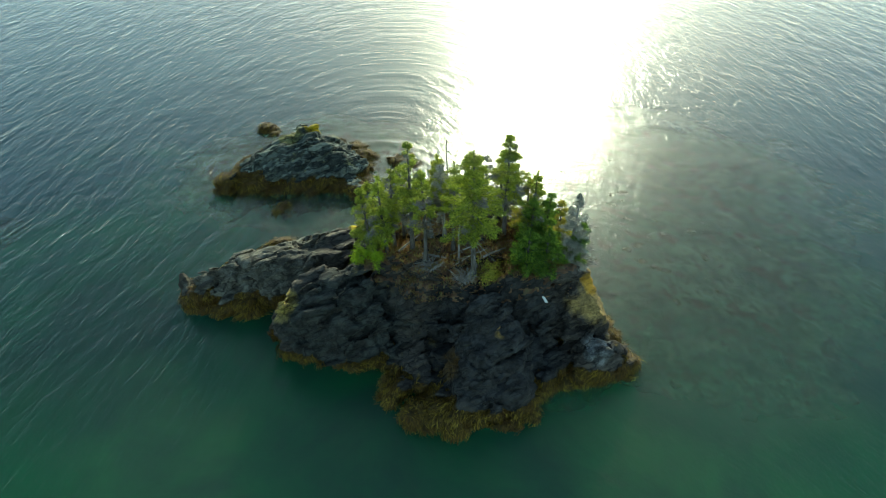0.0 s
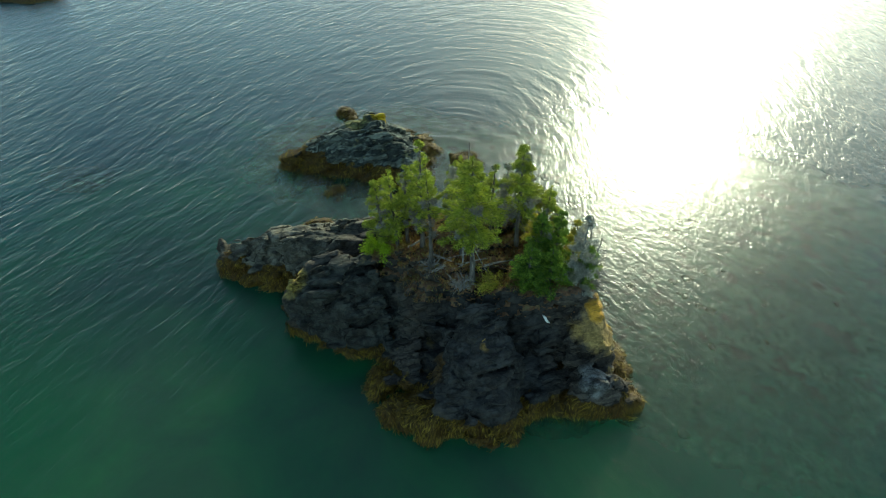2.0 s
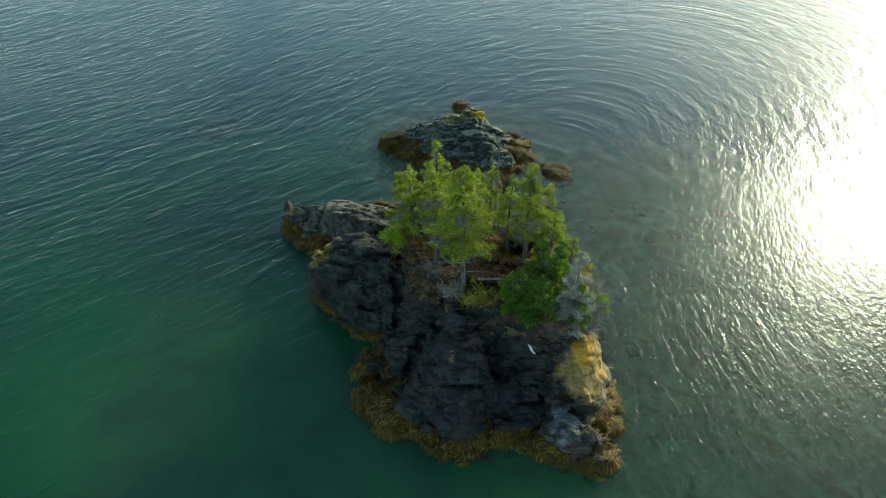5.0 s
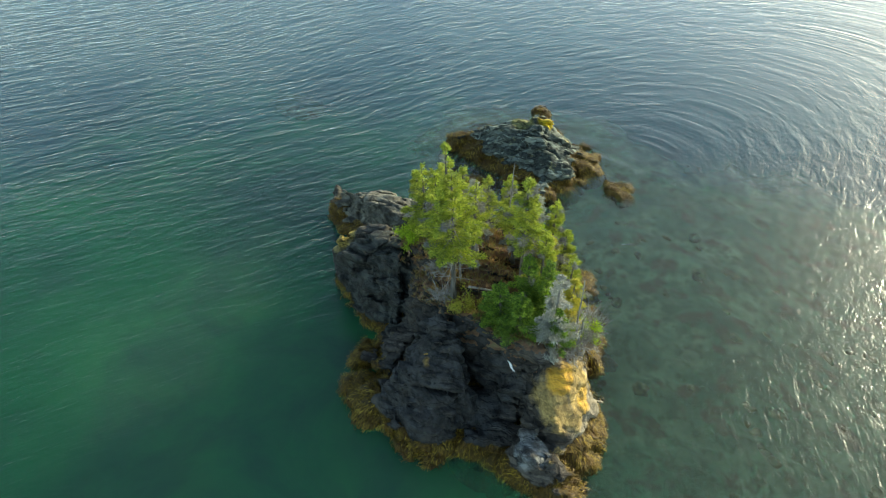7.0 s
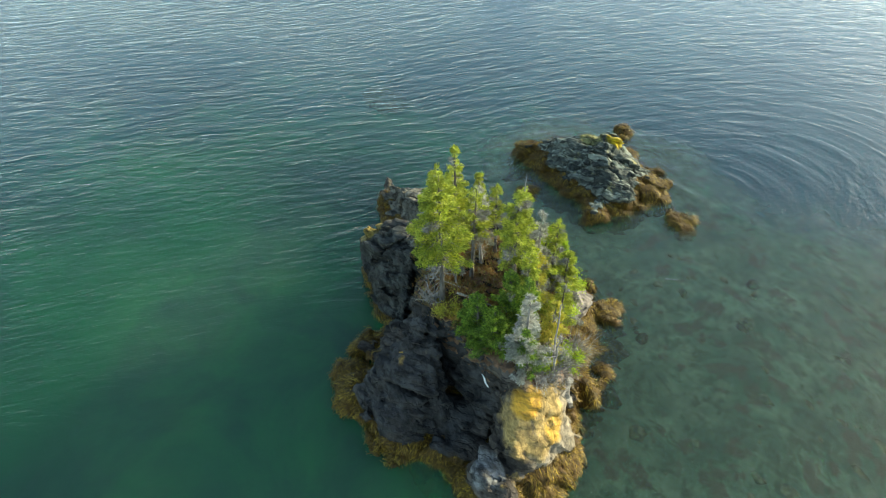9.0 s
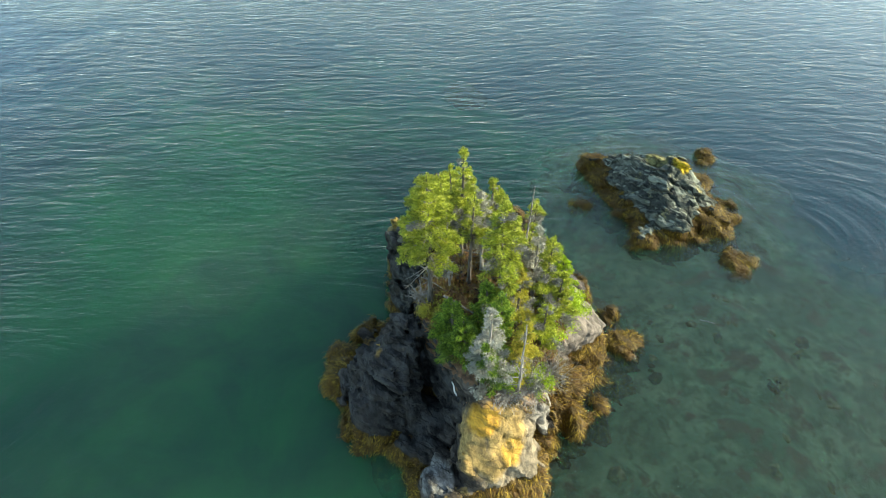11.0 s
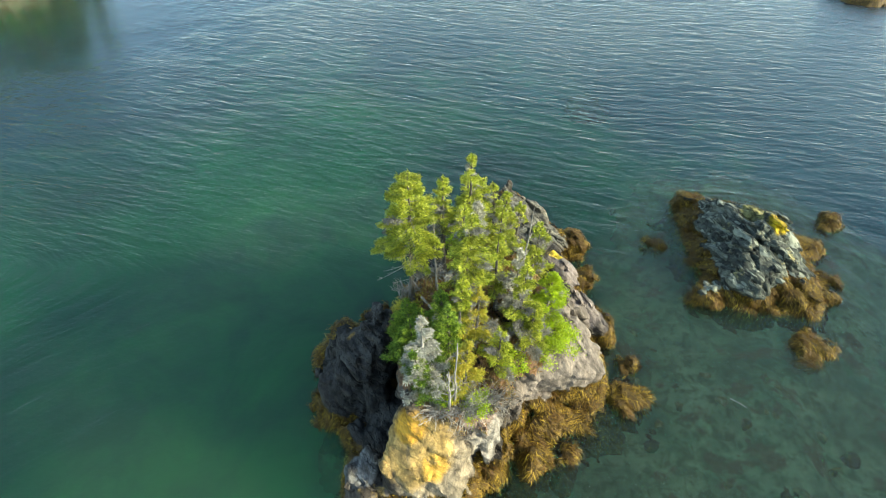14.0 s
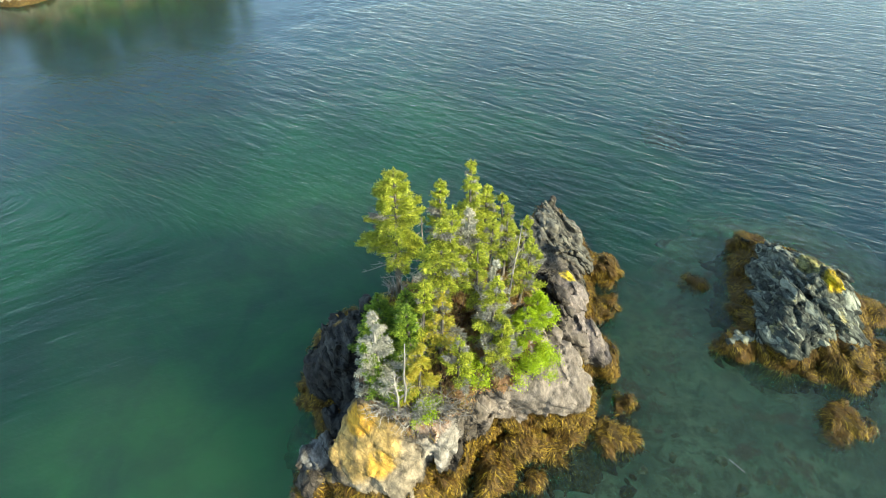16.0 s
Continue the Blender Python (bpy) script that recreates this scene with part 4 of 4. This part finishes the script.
def brush(place, size, label, seed, twigs=90, tone=None, category="brush"):
    """A tangle of bare arching twigs."""
    rng = np.random.RandomState(seed)
    x, y = place
    z = ground_at(x, y) - 0.05
    pieces = []
    for _ in range(twigs):
        a = rng.uniform(0, 6.28)
        d = np.array([math.cos(a), math.sin(a), rng.uniform(0.0, 1.1)]) * size * rng.uniform(0.5, 1.1)
        o = np.array([rng.normal(0, 0.25 * size), rng.normal(0, 0.25 * size), 0])
        sag = np.array([0, 0, -0.25 * size])
        pieces.append(tube([o, o + d * 0.5 + (0, 0, 0.1 * size), o + d + sag * rng.uniform(0, 1)], [0.022, 0.014, 0.004], 3))
        for _ in range(3):
            q = o + d * rng.uniform(0.4, 0.95)
            pieces.append(tube([q, q + d * 0.2 + rng.uniform(-0.25, 0.25, 3) * size], [0.009, 0.003], 3))
    v, f = joined(pieces)
    ob = mesh_object("brush", v, f, tone or BLEACHED)
    ob.location = (x, y, z)
    tagged(ob, label, category, "dead brush")


brush((7.9, 29.2), 1.0, "tangle of bleached dead branches on the cliff edge", 41)
brush((7.2, 30.3), 1.0, "grey lichen-hung dead shrub on the cliff edge", 42, 130)
brush((8.1, 28.0), 0.8, "tangle of bleached dead branches on the cliff edge", 43)
brush((-4.6, 33.0), 0.9, "heap of brown dead branches against the rock", 44, 80, BARK)
brush((1.2, 25.6), 0.7, "tangle of dead branches on the cliff edge", 45, 60)
brush((-0.8, 27.0), 0.8, "tangle of dead branches on the cliff edge", 46, 60)


def bush(place, size, label, seed, leaves=None, count=420):
    """A low leafy shrub: a few stems and many small leaves in clumps."""
    rng = np.random.RandomState(seed)
    x, y = place
    root = thing("shrub", (x, y, ground_at(x, y) - 0.05), label, "shrub", "shrubs")
    clumps = rng.normal(size=(14, 3)) * (0.42, 0.42, 0.26) * size + (0, 0, 0.45 * size)
    v, f = joined([tube([(0, 0, 0), tuple(c * 0.5 + (0, 0, 0.1 * size)), tuple(c)], [0.02, 0.014, 0.005], 4) for c in clumps])
    mesh_object("stems", v, f, BARK, root)
    count *= 4
    o = clumps[rng.randint(0, 14, count)] + rng.normal(0, 0.17 * size, (count, 3))
    v, f = sprays(o, rng.normal(size=(count, 3)) + (0, 0, 0.5), rng.uniform(0.07, 0.15, count), rng.uniform(0.015, 0.035, count), rng)
    mesh_object("leaves", v, f, leaves or SHRUB, root)


bush((7.6, 29.75), 0.75, "small bright green shrub on the cliff edge", 51)
bush((-4.9, 28.2), 0.8, "yellow-green shrub on the rock edge", 52)
bush((-3.9, 27.8), 0.7, "yellow-green shrub on the rock edge", 53)
bush((3.2, 33.4), 1.1, "bright green spreading shrub on the sunny edge", 54, count=800)
bush((1.8, 33.9), 1.0, "bright green spreading shrub on the sunny edge", 55, count=700)
bush((0.0, 33.6), 0.9, "bright green spreading shrub on the sunny edge", 56, count=600)
bush((6.6, 27.2), 0.8, "dark green shrub under the firs", 57, FIR, 500)
bush((2.6, 26.0), 0.8, "ochre shrub among dead grass", 58, OCHRE, 420)
bush((5.2, 31.2), 0.8, "bright green spreading shrub on the sunny edge", 59, count=500)
bush((7.5, 29.5), 0.6, "wide pale grey lichen-hung shrub on the cliff edge", 68, LICHEN, 1000)
bush((7.0, 28.4), 0.9, "bright green shrub below the pale spruce", 60, count=500)


def white_streak(x, z_low, z_high):
    """A white streak down the sheer south face."""
    rng = np.random.RandomState(95)
    verts, faces = [], []
    for i, z in enumerate(np.linspace(z_high, z_low, 9)):
        cx = x + 0.04 * i
        near = (np.abs(MAIN_V[:, 0] - cx) < 0.22) & (np.abs(MAIN_V[:, 2] - z) < 0.2) & (MAIN_V[:, 1] < 27.5)
        y = MAIN_V[near, 1].min() - 0.02 if near.any() else 26.0
        w = rng.uniform(0.04, 0.10)
        verts += [(cx - w, y, z), (cx + w, y, z), (cx + w, y + 0.04, z), (cx - w, y + 0.04, z)]
        if i:
            b = 4 * i
            faces += [(b - 4 + k, b - 4 + (k + 1) % 4, b + (k + 1) % 4, b + k) for k in range(4)]
    faces += [(0, 3, 2, 1), (32, 33, 34, 35)]
    ob = mesh_object("white_streak", np.array(verts) - (0, 29, 0), faces, STREAK_WHITE, main, "small white streak on the cliff")


white_streak(5.75, 4.2, 4.8)


def log(a, b, r, label):
    """A fallen bleached trunk with a few stubs, lying from a to b on the litter."""
    pa, pb = np.array([*a, ground_at(*a) + r * 0.6]), np.array([*b, ground_at(*b) + r * 0.6])
    d = pb - pa
    pieces = [tube([(0, 0, 0), tuple(d * 0.5 + (0, 0, 0.03)), tuple(d)], [r, r * 0.8, r * 0.4], 7)]
    pieces += [tube([d * t, d * t + (0.1, -0.15, 0.25)], [r * 0.3, r * 0.1], 4) for t in (0.3, 0.5, 0.7)]
    v, f = joined(pieces)
    ob = mesh_object("fallen_log", v, f, BLEACHED)
    ob.location = pa
    tagged(ob, label, "log", "fallen logs")


log((-1.2, 27.9), (0.9, 27.4), 0.08, "bleached fallen spruce trunk on needle litter")
log((2.2, 26.6), (3.6, 27.9), 0.07, "bleached fallen spruce trunk on needle litter")
log((-2.6, 28.3), (-1.4, 29.6), 0.07, "grey fallen spruce trunk on needle litter")
log((3.2, 32.6), (4.9, 31.6), 0.06, "bleached fallen spruce trunk on needle litter")


def dry_grass():
    """Tufts of dead grass and heath over the top of the wooded islet."""
    rng = np.random.RandomState(90)
    n = 2600
    a, q = rng.uniform(0, 2 * math.pi, n), np.sqrt(rng.uniform(0, 1, n))
    x, y = 1.6 + 6.9 * q * np.cos(a), 29.2 + 4.0 * q * np.sin(a)
    high = MAIN_V[MAIN_V[:, 2] > 4.4]
    cells = {}
    for vx, vy, vz in high:
        k = (int(vx // 0.25), int(vy // 0.25))
        cells[k] = max(cells.get(k, 0), vz)
    keep = [(i, cells[(int(x[i] // 0.25), int(y[i] // 0.25))]) for i in range(n) if (int(x[i] // 0.25), int(y[i] // 0.25)) in cells]
    o = np.repeat(np.array([(x[i], y[i], z - 0.04) for i, z in keep]), 6, 0) + rng.normal(0, 0.06, (6 * len(keep), 3)) * (1, 1, 0)
    w = rng.normal(0, 0.5, o.shape) + (0, 0, 1.0)
    v, f = sprays(o, w, rng.uniform(0.15, 0.42, len(o)), rng.uniform(0.012, 0.03, len(o)), rng)
    ob = mesh_object("dry_grass", v, f, GRASS)
    tagged(ob, "dead straw-brown grass and heath under the spruces", "grass", kind="stuff")


GRASS = needle_material("dry_grass", [(0.16, 0.07, 0.025), (0.24, 0.15, 0.05), (0.30, 0.24, 0.09), (0.16, 0.18, 0.04)], 0.4)
dry_grass()

stick = mesh_object("driftwood_stick", *tube([(-0.3, -0.35, 0.02), (0, 0.02, 0.05), (0.25, 0.4, 0.02)], [0.05, 0.045, 0.025], 6), BLEACHED)
stick.location = (1.25, 44.5, 0)
tagged(stick, "pale driftwood stick afloat on the shallows", "driftwood")

# ---------------------------------------------------------------- submerged reefs, stones and the far shores
def reef(x, y, r, top, label, seed):
    rng = np.random.RandomState(seed)
    k = 40
    a = np.linspace(-1, 1, k)
    X, Y = np.meshgrid(a, a, indexing="ij")
    p = np.stack([X.ravel() * r + x, Y.ravel() * r * 0.7 + y, np.full(k * k, seed * 1.7)], 1)
    fall = 1 - np.hypot(X, Y).ravel() ** 2
    z = top - 7.0 * (1 - fall) * 0.5 + 0.5 * value_noise(p / 1.5) + 0.25 * value_noise(p / 0.6) - 0.2
    p[:, 2] = np.minimum(z, top)
    i = np.arange(k * k).reshape(k, k)
    q = np.stack([i[:-1, :-1], i[1:, :-1], i[1:, 1:], i[:-1, 1:]], -1).reshape(-1, 4)
    ob = mesh_object("sunken_reef", p - (x, y, 0), q, REEF, smooth=True)
    ob.location = (x, y, 0)
    tagged(ob, label, "reef", "sunken reefs")


reef(-36.6, 38.6, 4.5, -0.15, "reddish sunken reef just below the surface", 71)
reef(-28.0, 41.0, 3.5, -0.6, "weedy sunken reef below the surface", 72)
reef(-21.0, 39.5, 3.0, -0.7, "weedy sunken reef below the surface", 73)


def stones():
    """Weedy stones strewn over the shallow bottom."""
    rng = np.random.RandomState(80)
    ball = bmesh.new()
    bmesh.ops.create_icosphere(ball, subdivisions=2, radius=1.0)
    ball.verts.ensure_lookup_table()
    bv = np.array([v.co[:] for v in ball.verts])
    bf = np.array([[v.index for v in f.verts] for f in ball.faces])
    ball.free()
    verts, faces = [], []
    for i in range(90):
        x, y = rng.normal(9, 10), rng.normal(41, 9)
        z = float(seabed_depth(np.array([x]), np.array([y]))[0])
        r = rng.uniform(0.18, 0.75) * rng.uniform(0.5, 1)
        w = bv * r * (1, rng.uniform(0.7, 1), 0.6) * (1 + 0.45 * value_noise(bv * 1.3 + i) + 0.25 * value_noise(bv * 3.1 + i))[:, None]
        verts.append(w + (x, y, z - 0.3 * r))
        faces.append(bf + i * len(bv))
    ob = mesh_object("seabed_stones", np.concatenate(verts), np.concatenate(faces), STONE, smooth=True)
    tagged(ob, "weedy stones strewn over the shallow seabed", "stones", kind="stuff")


def stone_material():
    n = Nodes("weedy_stone")
    f = n.noise(2.5, 5, 0.7)
    return n.done(n.ramp(f, [(0.35, (0.06, 0.05, 0.018)), (0.55, (0.15, 0.13, 0.05)), (0.7, (0.26, 0.25, 0.14))]), 0.8, n.bump(f, 0.7, 0.1))


STONE = stone_material()
stones()


def headland(name, place, label, corners, box, seed, step=0.8, rough=1.4, bare=SHORE):
    """A far wooded shore: a rough rock mass with weed at its foot."""
    root = thing(name, place, label, "headland")
    v, q = rock_surface([mass(*c) for c in corners], step, rough, -3.0, 3.0, box, 2.0)
    c, n, area = face_facts(v, q)
    wet = c[:, 2] < 0.9 + 0.5 * value_noise(c / 3)
    top = (n[:, 2] > 0.6) & (c[:, 2] > 3.0)
    v = v - np.array(place, np.float32)
    sub_mesh("rock", v, q, ~wet & ~top, bare, root)
    if top.any():
        sub_mesh("forest_floor", v, q, top, SOIL, root)
    sub_mesh("weed_mat", v, q, wet, MAT, root)
    return v + np.array(place, np.float32)


sw = headland("far_headland", (-80, -70, 0), "far wooded headland with ochre rocky shore", [
    ((-52, -66, 2.6), (-62, -61, 4.0), (-80, -56, 5.5), (-110, -56, 6), (-58, -76, 10), (-110, -72, 13), (-60, -95, 14), (-110, -95, 16),
     (-46, -64, -3), (-58, -57, -3), (-80, -52, -3), (-116, -54, -3), (-50, -100, -3), (-116, -100, -3)),
    ((-47, -60, 1.8), (-50, -58.5, 1.8), (-55, -60, 2.2), (-52, -64, 2.6), (-44, -57, -3), (-50, -55, -3), (-57, -56, -3), (-57, -66, -3), (-43, -68, -3))], ((-118, -44), (-100, -50), 17), 81)
headland("far_rock_islet", (-84, 84, 0), "far low dark rock islet matted with weed", [
    ((-79, 82, 1.3), (-77.5, 85.5, 1.3), (-79, 88, 1.3), (-86, 88, 1.8), (-87, 81.5, 1.8),
     (-77, 80, -3), (-76, 84, -3), (-77, 89, -3), (-84, 91, -3), (-92, 86, -3), (-88, 78, -3))], ((-94, -74), (76, 92), 4.5), 82, 0.5, 0.6, ROCK)


def shore_wood(pattern, area, verts, count, seed, group):
    """Copies of the islet's trees over a far shore."""
    rng = np.random.RandomState(seed)
    (x0, x1), (y0, y1) = area
    made = 0
    while made < count:
        x, y = rng.uniform(x0, x1), rng.uniform(y0, y1)
        near = np.hypot(verts[:, 0] - x, verts[:, 1] - y) < 0.9
        if not near.any() or verts[near, 2].max() < 2.4:
            continue
        k = rng.uniform(1.4, 2.3)
        twin = copy_thing(pattern[rng.randint(len(pattern))], pose(x, y, float(verts[near, 2].max()) - 0.3, 0, 0, rng.uniform(0, 360)))
        twin.scale = (k, k, k)
        tagged(twin, "far spruce in the woods of the shore", "tree", group)
        made += 1


FAR_TREES = [conifer((x, y), (x, y, 13.0), 0.05, r, FIR, BARK, "far spruce in the woods of the shore", k, 0.3, 0.0, spray=(0.4, 0.7), bz=5.0, lichen=0.0) for x, y, r, k in ((-66, -68, 1.8, 85), (-72, -66, 2.1, 86))]
shore_wood(FAR_TREES, ((-114, -52), (-90, -55)), sw, 90, 83, "woods of the far headland")
